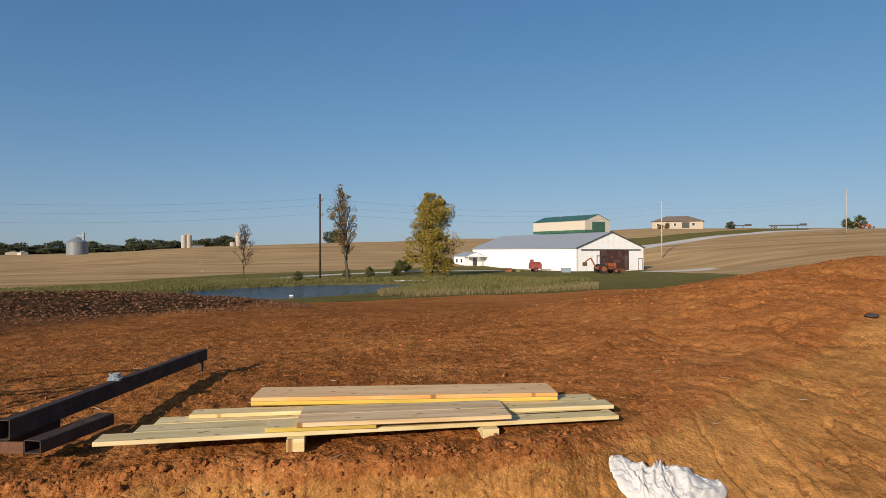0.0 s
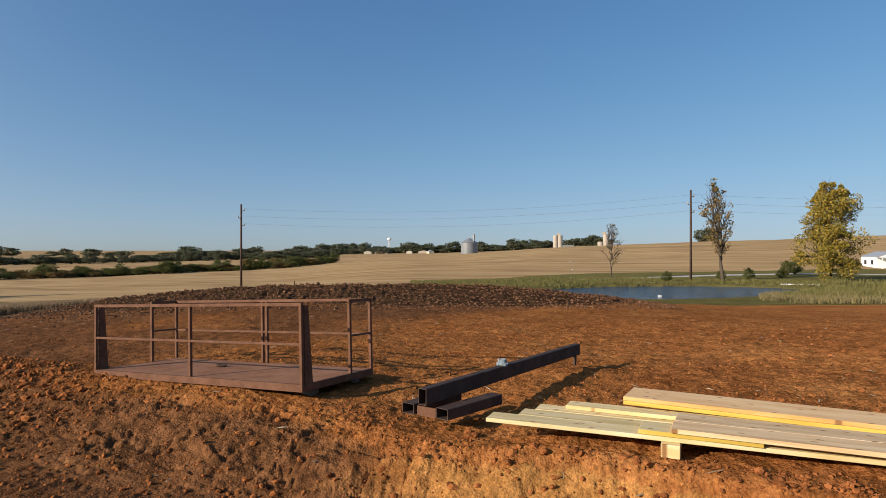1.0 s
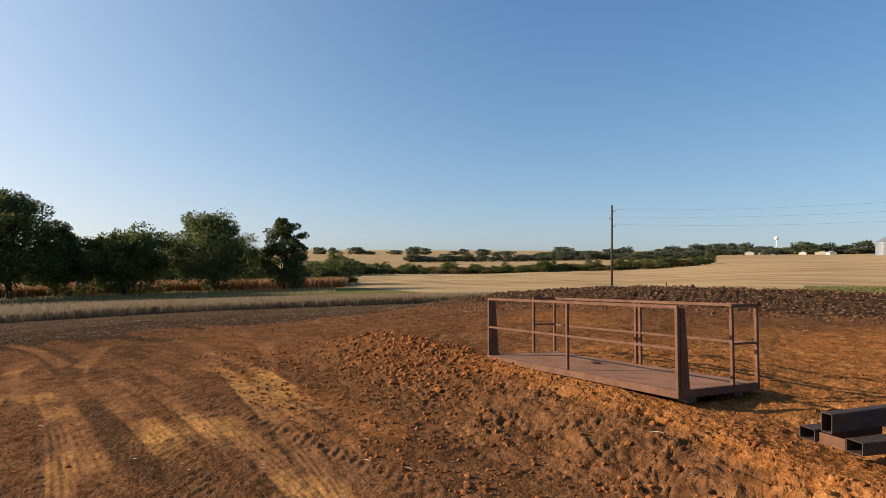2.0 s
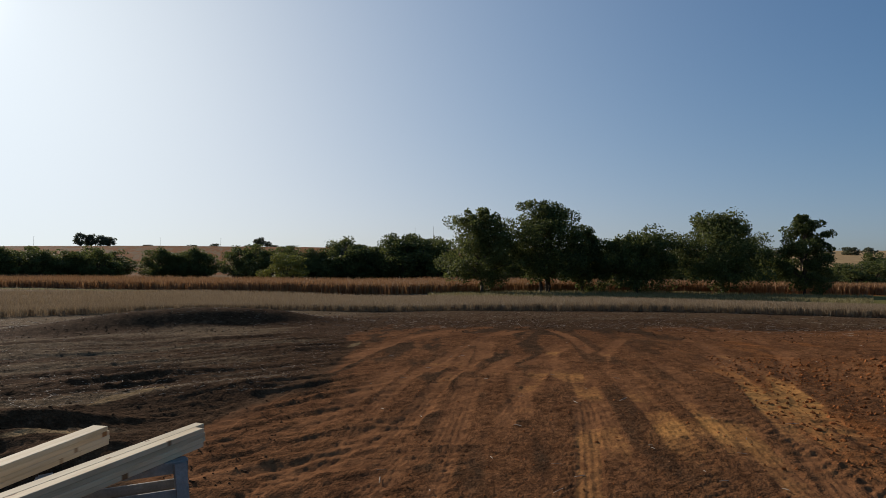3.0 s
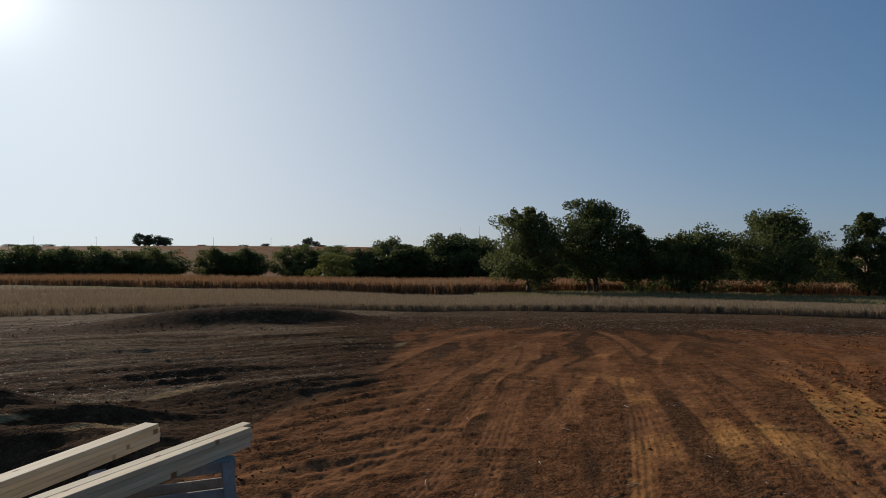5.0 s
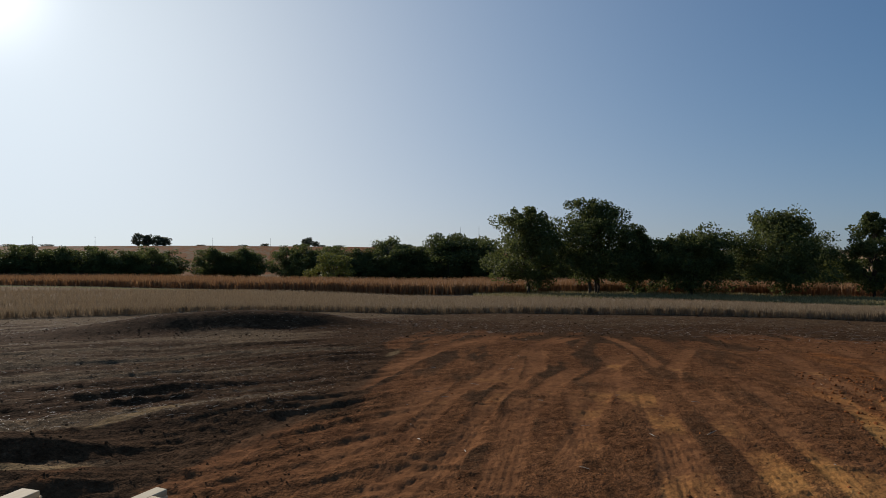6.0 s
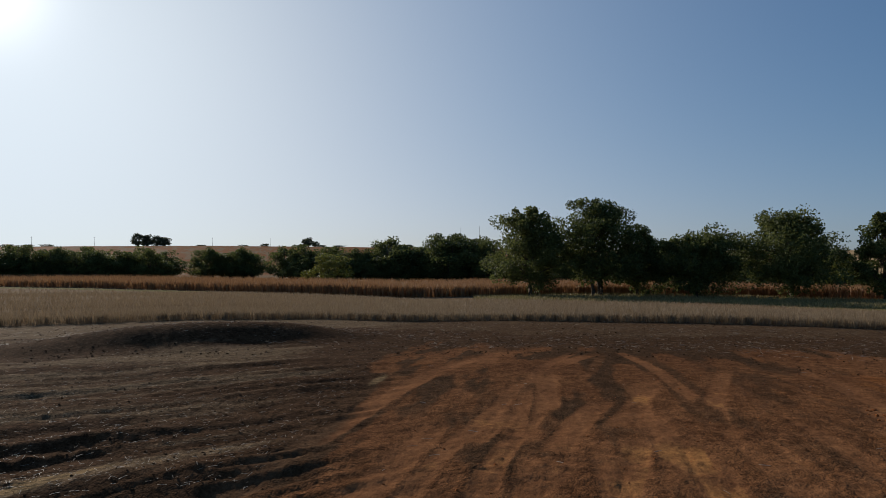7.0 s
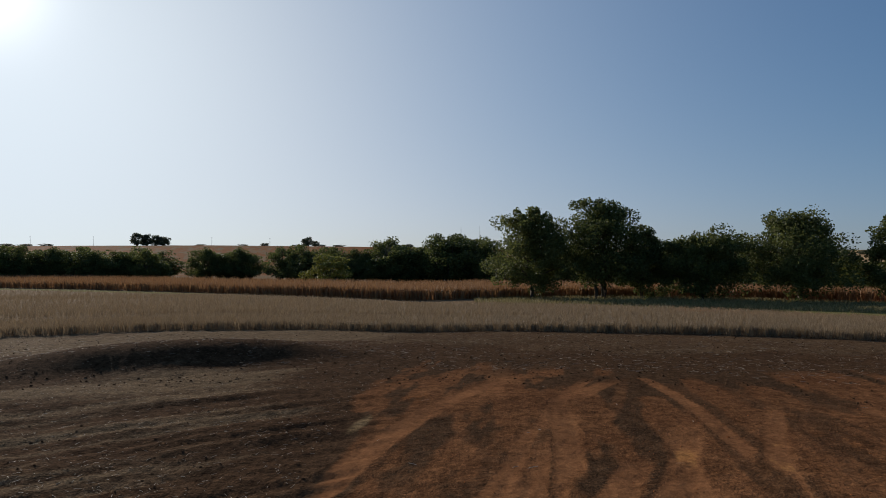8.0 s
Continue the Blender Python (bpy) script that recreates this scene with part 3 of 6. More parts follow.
def build_ground():
    yaws = np.concatenate([np.arange(-44, 170, 0.172), np.arange(170, 315, 2.9)])
    r1 = np.concatenate([1.2 * 1.03 ** np.arange(0, 37), 3.6 * 1.0062 ** np.arange(0, int(math.log(20 / 3.6) / math.log(1.0062))), 20 * 1.009 ** np.arange(0, int(math.log(1.4) / math.log(1.009)))])
    r2 = 28 * 1.015 ** np.arange(0, int(math.log(300 / 28) / math.log(1.015)))
    r3 = 300 * 1.045 ** np.arange(0, int(math.log(16) / math.log(1.045)))
    rr = np.concatenate([r1, r2, r3])
    Y, R = np.meshgrid(np.radians(yaws), rr)
    X, YY = -np.sin(Y) * R, np.cos(Y) * R
    x, y, r = X.ravel(), YY.ravel(), R.ravel()
    z = height(x, y)
    z = np.where(r > 900, z * (1 - step(900, 3000, r)) + step(900, 3000, r) * 2.0, z)
    na, nr = len(yaws), len(rr)
    x, y, z = np.append(x, 0.0), np.append(y, 0.0), np.append(z, h0(0.0, 0.0))
    i = np.arange(nr - 1)[:, None] * na
    a = np.arange(na)
    b = (a + 1) % na
    quads = np.stack([i + a, i + b, i + na + b, i + na + a], -1).reshape(-1, 4)
    faces = quads[:, ::-1].tolist() + [(int(nr * na), int(k), int((k + 1) % na)) for k in range(na)]
    me = bpy.data.meshes.new("ground")
    me.from_pydata(np.stack([x, y, z], 1).tolist(), [], faces)
    me.polygons.foreach_set("use_smooth", np.ones(len(me.polygons), bool))
    r = np.hypot(x, y)
    yaw = (np.degrees(np.arctan2(-x, y)) + 90) % 360 - 90
    wob = fbm(x, y, 6, 3, 70)
    _, inside = tracks(x, y)
    c = cut(x, y)
    masks = {}
    # lighter ochre subsoil on the bank's face, in the wheel tracks and on the trodden heap
    face = np.clip(4 * c * (1 - c), 0, 1) * step(-20, -10, x) * (r < 25)
    # on the heap's near slope the ochre also paints in brighter sunlight
    masks["ochre"] = np.clip(np.interp(x, [-13, -8, -4.5, -2], [0.0, 0.06, 0.30, 0.82]) * step(0.3, 0.8, face) + np.interp(yaw, [85, 105], [0.34, 0.27]) * inside * (0.8 + fbm(x, y, 1.6, 3, 77)) * (r < 40) + (0.52 + 0.35 * fbm(x, y, 3, 3, 79)) * hump(x, y, 8.5, 7.6, 28, 8, 4.2, 1, 4.0) + (0.27 + 0.3 * fbm(x, y, 2.0, 3, 78)) * (y < 4) * step(20, 8, r) * (1 - step(92, 116, yaw)), 0, 1)
    # dark topsoil: the heap and the ground beside the dig towards the sun
    edge = dark_edge(yaw)
    dark = (0.6 + 0.4 * step(0.0, 6.0, r - edge)) * step(-3.0, 3.0, r - edge + 7 * wob) * (yaw > 58) * (yaw < 200)
    lx, ly = -0.966 * x - 0.26 * y, 0.26 * x - 0.966 * y
    masks["brown"] = (np.interp(yaw, [60, 100], [0.16, 0.62]) + 0.5 * fbm(lx * 0.2, ly, 0.8, 4, 76)) * (1 - step(0.2, 0.8, c)) * step(1.0, -2.0, x) * (r < 32) + 0.34 * step(0, 45, yaw) * (r < 40) + (0.36 + 0.4 * wob) * step(-9, -14, x) * step(0.3, 0.8, c) * (r < 45) + 0.30 * step(0.3, 0.8, face) * step(-2.5, -5.0, x) + 0.25 * (1 - step(0.1, 0.5, c)) * (yaw < 70) * (yaw > -5) * (r < 14) * step(1.0, -2.5, x) + 0.95 * (yaw > 96) * (yaw < 172) * (r > 250)
    floor_patch = (0.05 + np.interp(yaw, [70, 105], [0.30, 0.56]) * step(-0.2, 0.3, fbm(lx * 0.22, ly, 0.7, 4, 75))) * (1 - step(0.0, 0.3, c)) * step(-0.5, -3.0, x) * (0.3 + 0.7 * step(72, 88, yaw)) * (r < 30) * (1 - 0.85 * inside)
    masks["soil"] = np.clip(0.95 * mound(x, y, 1.0, 1.15) + step(0.25, 0.5, pile_mask(x, y) + 0.15 * wob) + dark + floor_patch, 0, 1) * (r < 60) 
    soyz = (yaw > 50) & (yaw < 170) & (r > soy_near(yaw) - 6)
    masks["dead"] = np.clip((0.42 + 0.5 * step(0, 3, r - soy_near(yaw))) * step(0, 5, r - soy_near(yaw) + 11 + 7 * wob) * (yaw > 55) * (yaw < 172) * (1 - (yaw < 96) * (r > 64)) * (r < 250) + (0.55 + 0.25 * step(122, 132, yaw)) * step(-3, 4, r - edge - 1) * step(114, 126, yaw) * (yaw < 172) * (0.50 + 1.3 * fbm((0.88 * x - 0.47 * y) * 0.10, 0.47 * x + 0.88 * y, 0.8, 4, 71)) * (1 - step(0.05, 0.3, hump(x, y, -2.4, -7.0, -30, 2.6, 1.7, 1.0, 4.0))), 0, 1)
    masks["dead"] = masks["dead"] * (1 - mound(x, y, 1.0, 1.2))
    g_edge = np.interp(yaw, [-60, -30, -18, 0, 20, 26, 36, 50, 66, 80, 95, 165], [44, 44, 46, 47, 44, 47, 52, 60, 56, 70, 80, 150])
    grass = step(-1.0, 1.0, r - g_edge + 3 * wob) * (1 - (yaw > 96) * (r > 200))
    s_edge = np.interp(yaw, [-60, -36, -22, -18, -14, -6, 0, 10, 20, 35, 50, 64, 75, 85, 95, 170], [58, 58, 100, 128, 190, 150, 128, 112, 104, 84, 68, 64, 125, 240, 250, 250])
    straw = step(-1.5, 1.5, r - s_edge + 2 * wob)
    straw = straw * (1 - step(96, 104, yaw))
    # dried pale crusts beside the dig
    crust = hump(x, y, -7.9, -8.35, -4, 0.95, 0.16, 1.0) + hump(x, y, -5.5, -7.2, -20, 0.6, 0.13, 0.9) + hump(x, y, -4.6, -8.2, -25, 0.5, 0.1, 0.8) + hump(x, y, -15.3, -8.45, 15, 0.9, 0.16, 0.55)
    masks["straw"] = np.clip(straw + 1.3 * crust, 0, 1)
    lane = np.exp(-(((r - np.interp(yaw, [-12, 0, 12, 21, 22], [122, 112, 96, 82, 300])) / 1.8) ** 4)) * (yaw < 21.5) * (yaw > -6)
    lane2 = np.exp(-(((r - np.interp(yaw, [-40, -33.4, -27.7, -19.6, -17.5], [310, 288, 243, 182, 170])) / 7.0) ** 4)) * (yaw < -17.4)
    apron = np.exp(-(((x - 42.5) / 7.0) ** 4) - ((y - 112) / 3.0) ** 4)
    masks["gravel"] = np.clip(lane + lane2 + apron, 0, 1)
    soy_in = (yaw > 50) & (yaw < 172) & (r > soy_near(yaw)) & (r < soy_far(yaw))
    corn_in = (yaw > 74) & (yaw < 172) & (r > corn_near(yaw) - 2) & (r < 240)
    strip = step(60, 90, r) * 0 + ((r > 255) & (np.sin(r * 0.011 + yaw * 0.05 + 2 * wob) > 0.8))
    masks["grass"] = np.clip(grass * (1 - straw) * (1 - soy_in) * (1 - corn_in) + 0.8 * strip * straw * (yaw < -8) * (yaw > -14) + 0.85 * (yaw < -16.5) * (yaw > -30.5) * (r < 300) * step(4, 10, r - np.interp(yaw, [-40, -33.4, -27.7, -19.6, -17.5], [310, 288, 243, 182, 170])) * (1 - step(38, 50, r - np.interp(yaw, [-40, -33.4, -27.7, -19.6, -17.5], [310, 288, 243, 182, 170]))), 0, 1)
    # scales grain, relief and painted gap shade; weaker on the right slope
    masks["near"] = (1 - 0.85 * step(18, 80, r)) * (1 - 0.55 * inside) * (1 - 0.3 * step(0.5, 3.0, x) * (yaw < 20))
    for name, value in masks.items():
        at = me.attributes.new(name, "FLOAT", "POINT")
        at.data.foreach_set("value", np.ascontiguousarray(value, dtype=np.float32))
    me.materials.append(M_GROUND)
    return tagged(new("ground", me), "rutted red clay building site amid stubble and crop fields", "ground", kind="structure")


ground = build_ground()


# ======================= helpers for things =======================
def part(name, bm, material, parent=None, label="", smooth=False):
    me = bpy.data.meshes.new(name)
    bm.to_mesh(me)
    bm.free()
    if smooth:
        me.polygons.foreach_set("use_smooth", np.ones(len(me.polygons), bool))
    me.materials.append(material)
    ob = new(name, me)
    if parent is not None:
        ob.parent = parent
    if label:
        ob["label"] = label
    return ob


def box(bm, x0, y0, z0, x1, y1, z1, bevel=0.0):
    m = Matrix.Translation(((x0 + x1) / 2, (y0 + y1) / 2, (z0 + z1) / 2)) @ Matrix.Diagonal((x1 - x0, y1 - y0, z1 - z0, 1))
    made = bmesh.ops.create_cube(bm, size=1.0, matrix=m)["verts"]
    if bevel:
        edges = list({e for v in made for e in v.link_edges})
        bmesh.ops.bevel(bm, geom=edges, offset=bevel, segments=1, affect="EDGES", profile=0.5)
    return bm


def boxed(*a, bevel=0.0):
    return box(bmesh.new(), *a, bevel=bevel)


def rod(bm, a, b, ra, rb=None, sides=8, caps=True):
    a, b = Vector(a), Vector(b)
    rb = ra if rb is None else rb
    d = b - a
    m = Matrix.Translation((a + b) / 2) @ d.to_track_quat("Z", "Y").to_matrix().to_4x4()
    bmesh.ops.create_cone(bm, cap_ends=caps, segments=sides, radius1=ra, radius2=rb, depth=d.length, matrix=m)
    return bm


def prism(bm, outline, axis_from, axis_to):
    """A prism: an outline of (y, z) swept along x."""
    lo = [bm.verts.new((axis_from, p, q)) for p, q in outline]
    hi = [bm.verts.new((axis_to, p, q)) for p, q in outline]
    n = len(outline)
    bm.faces.new(lo[::-1])
    bm.faces.new(hi)
    for k in range(n):
        bm.faces.new((lo[k], lo[(k + 1) % n], hi[(k + 1) % n], hi[k]))
    bmesh.ops.recalc_face_normals(bm, faces=bm.faces)
    return bm


def empty(name, m, label, category, group=""):
    ob = new(name)
    ob.matrix_world = m
    ob.empty_display_size = 0.2
    return tagged(ob, label, category, group)


def mesh_from(name, verts, faces, material):
    me = bpy.data.meshes.new(name)
    me.from_pydata(verts.tolist() if isinstance(verts, np.ndarray) else verts, [], faces.tolist() if isinstance(faces, np.ndarray) else faces)
    me.materials.append(material)
    return me


rng = np.random.default_rng(7)

# ======================= pond =======================
wb = bmesh.new()
bmesh.ops.create_grid(wb, x_segments=2, y_segments=2, size=1, matrix=Matrix.Translation((-13, 62.5, WATER)) @ Matrix.Diagonal((19, 21, 1, 1)))
tagged(part("water", wb, M_WATER), "rippled blue pond water among grassy banks", "pond", kind="structure")


# ======================= lumber by the bank =======================
def board(mat, x, y, z, turn, ln, wide, thick, label, group="stacked boards", tilt=0.0, edge=None):
    """One sawn board with eased edges; x, y, z is the near left corner of its underside."""
    ob = part("lumber_board", boxed(0, 0, 0, ln, wide, thick, bevel=0.004), mat)
    if edge:
        ob.data.materials.append(edge)
        for f in ob.data.polygons:
            f.material_index = 1 if f.normal.y < -0.6 else 0
    ob.matrix_world = pose(x, y, z, 0, tilt, turn)
    return tagged(ob, label, "board", group)


LT = 10.0


def in_pile(u, v):
    c, s = math.cos(radians(LT)), math.sin(radians(LT))
    return -2.86 + u * c - v * s, 5.06 + u * s + v * c


G0 = 0.765
for u in (1.62, 3.33):
    bx, by = in_pile(u, -0.05)
    ob = part("skid", boxed(-0.075, -0.02, -0.065, 0.075, 1.1, 0.045, bevel=0.004), M_PINE)
    ob.matrix_world = pose(bx, by, G0 - 0.005, 0, 0, LT)
    tagged(ob, "short pale pine skid block under the stacked boards", "skid", "lumber skids")
L1, L2, L3 = G0 + 0.042, G0 + 0.082, G0 + 0.122
PALE = "pale yellow treated pine board stacked by the clay bank"
for n, (u, v, ln, w) in enumerate([(0.0, 0.0, 4.60, 0.235), (0.24, 0.243, 4.27, 0.235), (0.34, 0.486, 4.27, 0.235), (0.62, 0.729, 4.05, 0.235)]):
    bx, by = in_pile(u, v)
    board(M_PINE, bx, by, L1, LT + (0.3, -0.4, 0.2, -0.5)[n], ln, w, 0.038, PALE)
for u, v, ln, w, m, lab in [(1.36, 0.02, 0.95, 0.286, M_PINE, "short pale pine board lying on the stacked boards"),
                            (1.62, -0.012, 1.90, 0.286, M_BROWNPINE, "weathered brown pine plank lying on the stacked boards"),
                            (1.64, 0.279, 1.90, 0.286, M_BROWNPINE, "weathered brown pine plank lying on the stacked boards"),
                            (3.3, 0.30, 1.36, 0.235, M_PINE, PALE), (0.62, 0.60, 3.9, 0.19, M_PINE, PALE)]:
    bx, by = in_pile(u, v)
    board(m, bx, by, L2 + (0.04 if w == 0.286 and ln > 1 and u < 3 else 0.0) + (0.001 if ln == 3.9 else 0), LT - 2.0, ln, w, 0.038, lab, edge=M_YELLOWEDGE if ln == 0.95 else None)
for n in range(2):
    bx, by = in_pile(1.14, 0.83)
    board(M_ORANGE if n else M_PINE, bx, by, L3 + 0.002 + 0.040 * n, LT - 6.0, 3.05, 0.474, 0.038,
          "wide fir plank with an orange edge on a yellow board" if n else "wide pine board with a yellow stained edge", edge=M_ORANGEEDGE if n else M_YELLOWEDGE)


# ======================= steel tubes =======================
def tube(name, a, b, wide, tall, wall, label, group="steel tubes"):
    """A hollow rectangular tube from a to b (middle of the underside)."""
    a, b = Vector(a), Vector(b)
    ln = (b - a).length
    bm = bmesh.new()
    rings = []
    for x in (0, ln):
        for w, lo, hi in ((wide / 2, 0, tall), (wide / 2 - wall, wall, tall - wall)):
            rings.append([bm.verts.new((x, p, q)) for p, q in ((-w, lo), (w, lo), (w, hi), (-w, hi))])
    o0, i0, o1, i1 = rings
    for k in range(4):
        j = (k + 1) % 4
        bm.faces.new((o0[k], o0[j], o1[j], o1[k]))
        bm.faces.new((i0[k], i1[k], i1[j], i0[j]))
        bm.faces.new((o0[k], i0[k], i0[j], o0[j]))
        bm.faces.new((o1[k], o1[j], i1[j], i1[k]))
    bmesh.ops.recalc_face_normals(bm, faces=bm.faces)
    outer = [e for e in bm.edges if all(v in o0 + o1 for v in e.verts) and abs(e.verts[0].co.x - e.verts[1].co.x) > ln / 2]
    bmesh.ops.bevel(bm, geom=outer, offset=0.012, segments=2, affect="EDGES", profile=0.5)
    ob = part(name, bm, M_TUBE)
    d = (b - a).normalized()
    ob.matrix_world = Matrix.Translation(a) @ d.to_track_quat("X", "Z").to_matrix().to_4x4()
    return tagged(ob, label, "steel tube", group)


T0 = 0.68
tube("steel_tube", (-3.49, 5.28, T0 + 0.002), (-3.33, 6.15, T0 + 0.01), 0.165, 0.115, 0.008, "short dark rectangular steel tube on the clay")
tube("steel_tube", (-3.93, 5.30, T0 - 0.004), (-3.83, 6.10, T0), 0.165, 0.115, 0.008, "short dark rectangular steel tube on the clay")
big_tube = tube("long_steel_tube", (-3.72, 5.26, T0 + 0.122), (-3.60, 9.35, T0 + 0.085), 0.105, 0.172, 0.008, "long dark square steel tube resting on shorter tubes")
leg = part("end_bracket", boxed(3.98, -0.012, -0.16, 4.05, 0.012, 0.004), M_TUBE, big_tube)
plate = part("steel_plate", boxed(-0.125, -0.012, 0, 0.125, 0.012, 0.10, bevel=0.003), M_RUST)
plate.matrix_world = pose(-3.71, 5.33, T0 - 0.01, 0, 0, -3)
tagged(plate, "small rusty steel plate between the tubes", "plate")


def strap_coil(x, y, z):
    bm = bmesh.new()
    for k in range(5):
        rr, zz = 0.07 - 0.006 * k, 0.012 + 0.014 * k
        pts = [Vector((rr * math.cos(a) * (1 + 0.2 * math.sin(k * 2)), 0.75 * rr * math.sin(a), zz + 0.006 * math.sin(3 * a + k))) for a in np.linspace(0, 2 * math.pi, 11)]
        for p, q in zip(pts, pts[1:]):
            rod(bm, p, q, 0.011, sides=5)
    ob = part("strap_coil", bm, M_STRAP)
    ob.matrix_world = pose(x, y, z)
    return tagged(ob, "crumpled blue grey lifting strap on the steel tube", "strap")


strap_coil(-3.67, 6.95, T0 + 0.122 + 0.172 - 0.016)


# ======================= railed platform =======================
def railed_platform(m, ln=4.43, wide=1.58):
    """Steel work platform, x along its length; origin at the near right corner on the ground."""
    top = empty("steel_platform", m, "rusty brown steel platform with pipe guard rails on wooden blocks", "platform")
    z0, z1 = 0.0, 0.10
    part("deck", boxed(-ln + 0.05, 0.05, z1 - 0.015, -0.05, wide - 0.05, z1 - 0.003), M_DECK, top, "rusty checker plate deck")
    for x0, y0, x1, y1 in ((-ln, 0, 0, 0.05), (-ln, wide - 0.05, 0, wide), (-ln, 0.052, -ln + 0.05, wide - 0.052), (-0.05, 0.052, 0, wide - 0.052)):
        part("edge_channel", boxed(x0, y0, z0, x1, y1, z1, bevel=0.004), M_RUST, top)
    for x in np.linspace(-ln + 0.8, -0.8, 5):
        part("cross_beam", boxed(x - 0.03, 0.052, z0 + 0.005, x + 0.03, wide - 0.052, z1 - 0.017), M_RUST, top)
    h = 1.16
    t = 0.045

    def post(x, y, wide_x=t, wide_y=t):
        part("post", boxed(x, y, z1 + 0.001, x + wide_x, y + wide_y, h - t - 0.001, bevel=0.004), M_RUST, top)

    # near side: end posts are doubled by a wider leaning plate
    for x in (-ln, -ln * 0.49, -t):
        post(x, 0.0)
    for x in (-ln + 0.004, -0.052):
        bm = bmesh.new()
        prism(bm, [(t + 0.012, z1 + 0.001), (t + 0.17, z1 + 0.001), (t + 0.10, h - 0.035), (t + 0.025, h - 0.035)], x, x + 0.048)
        part("post_gusset", bm, M_RUST, top)
    # far side
    for x in (-ln, -ln * 0.51, -ln * 0.51 + 0.10, -t):
        post(x, wide - t)
    # ends
    post(-ln, wide * 0.65)
    post(-t, wide * 0.65)
    part("top_rail", boxed(-ln, 0, h - t, 0, t, h, bevel=0.004), M_RUST, top)
    part("top_rail", boxed(-ln, wide - t, h - t, 0, wide, h, bevel=0.004), M_RUST, top)
    part("mid_rail", boxed(-ln + t + 0.001, 0.004, 0.60, -t - 0.001, 0.034, 0.635, bevel=0.003), M_RUST, top)
    part("mid_rail", boxed(-ln + t + 0.001, wide - 0.034, 0.60, -t - 0.001, wide - 0.004, 0.635, bevel=0.003), M_RUST, top)
    for x in (-ln, -t):
        part("end_rail", boxed(x, wide * 0.65, h - t + 0.003, x + t, wide - t - 0.001, h + 0.003, bevel=0.004), M_RUST, top)
        part("end_rail", boxed(x + 0.005, wide * 0.65 + t, 0.62, x + 0.035, wide - t - 0.001, 0.65, bevel=0.003), M_RUST, top)
    # loose safety chain hanging by the far end post
    bm = bmesh.new()
    for k in range(22):
        z = h - 0.08 - 0.043 * k
        dx = 0.012 * math.sin(k * 0.5)
        rod(bm, (-ln + 0.075 + dx, 0.022, z), (-ln + 0.075 + dx + 0.012 * (-1) ** k, 0.022 + 0.012 * (k % 2), z - 0.046), 0.008, sides=5)
    part("chain", bm, M_TUBE, top, "loose dark steel chain")
    return top


PLAT = pose(-5.94, 5.74, 0.562, -1.6, -2.7, 4.25)
platform = railed_platform(PLAT)
for u, v in ((-0.35, 0.42), (-0.35, 1.35), (-2.3, 0.3), (-3.2, 0.35), (-4.1, 1.1)):
    p = PLAT @ Vector((u, v, 0))
    g = min(h0(p.x + dx, p.y + dy) for dx in (-0.1, 0.1) for dy in (-0.1, 0.1)) - 0.03
    ob = part("support_block", boxed(-0.2, -0.09, 0, 0.2, 0.09, max(p.z - g - 0.004, 0.05), bevel=0.006), M_BLOCK)
    ob.matrix_world = pose(p.x, p.y, g, 0, 0, 4.5)
    tagged(ob, "grey support block under the steel platform", "block", "platform blocks")


def wire_bundle(u, v):
    """A tangle of dark tie wire lying on the deck."""
    rnd = random.Random(8)
    bm = bmesh.new()
    for k in range(5):
        pts = [Vector((0.10 * math.cos(a + k) * rnd.uniform(0.7, 1.2), 0.06 * math.sin(a + k) * rnd.uniform(0.7, 1.2), 0.012 + 0.035 * rnd.random())) for a in np.linspace(0, 5.5, 8)]
        for p, q in zip(pts, pts[1:]):
            rod(bm, p, q, 0.006, sides=4)
    ob = part("wire_bundle", bm, M_TUBE)
    ob.matrix_world = PLAT @ pose(u, v, 0.092)
    return tagged(ob, "small tangle of dark wire on the steel platform", "wire")


wire_bundle(-2.55, 0.95)

# ======================= beams on sawhorses =======================
def sawhorse(x, y, turn, z, label="weathered grey wooden sawhorse with a side panel"):
    top = empty("sawhorse", pose(x, y, z, 0, 0, turn), label, "sawhorse", "sawhorses")
    w, h = 1.0, 0.87
    part("top_beam", boxed(-w / 2, -0.045, h - 0.09, w / 2, 0.045, h, bevel=0.004), M_HORSE, top)
    for sx in (-1, 1):
        for sy in (-1, 1):
            bm = bmesh.new()
            a, b = Vector((sx * (w / 2 - 0.06), sy * 0.066, h - 0.005)), Vector((sx * (w / 2 + 0.0), sy * 0.27, -0.02))
            box(bm, -0.045, -0.019, 0, 0.045, 0.019, (b - a).length)
            bmesh.ops.transform(bm, matrix=Matrix.Translation(b) @ (a - b).to_track_quat("Z", "X").to_matrix().to_4x4() @ pose(0, 0, 0, 0, 0, 90), verts=bm.verts)
            part("leg", bm, M_HORSE, top)
    for sy in (-1, 1):
        part("upper_rail", boxed(-w / 2 + 0.08, sy * 0.118 - 0.010, 0.62, w / 2 - 0.08, sy * 0.118 + 0.010, 0.69, bevel=0.003), M_HORSE, top)
        # a darker grey panel fills the space between the two rails
        part("side_panel", boxed(-w / 2 + 0.10, sy * 0.150 - 0.005, 0.425, w / 2 - 0.10, sy * 0.150 + 0.005, 0.618, bevel=0.002), M_PLY, top, "dark grey plywood panel")
        part("lower_rail", boxed(-w / 2 + 0.04, sy * 0.182 - 0.010, 0.355, w / 2 - 0.04, sy * 0.182 + 0.010, 0.422, bevel=0.003), M_HORSE, top)
    return top


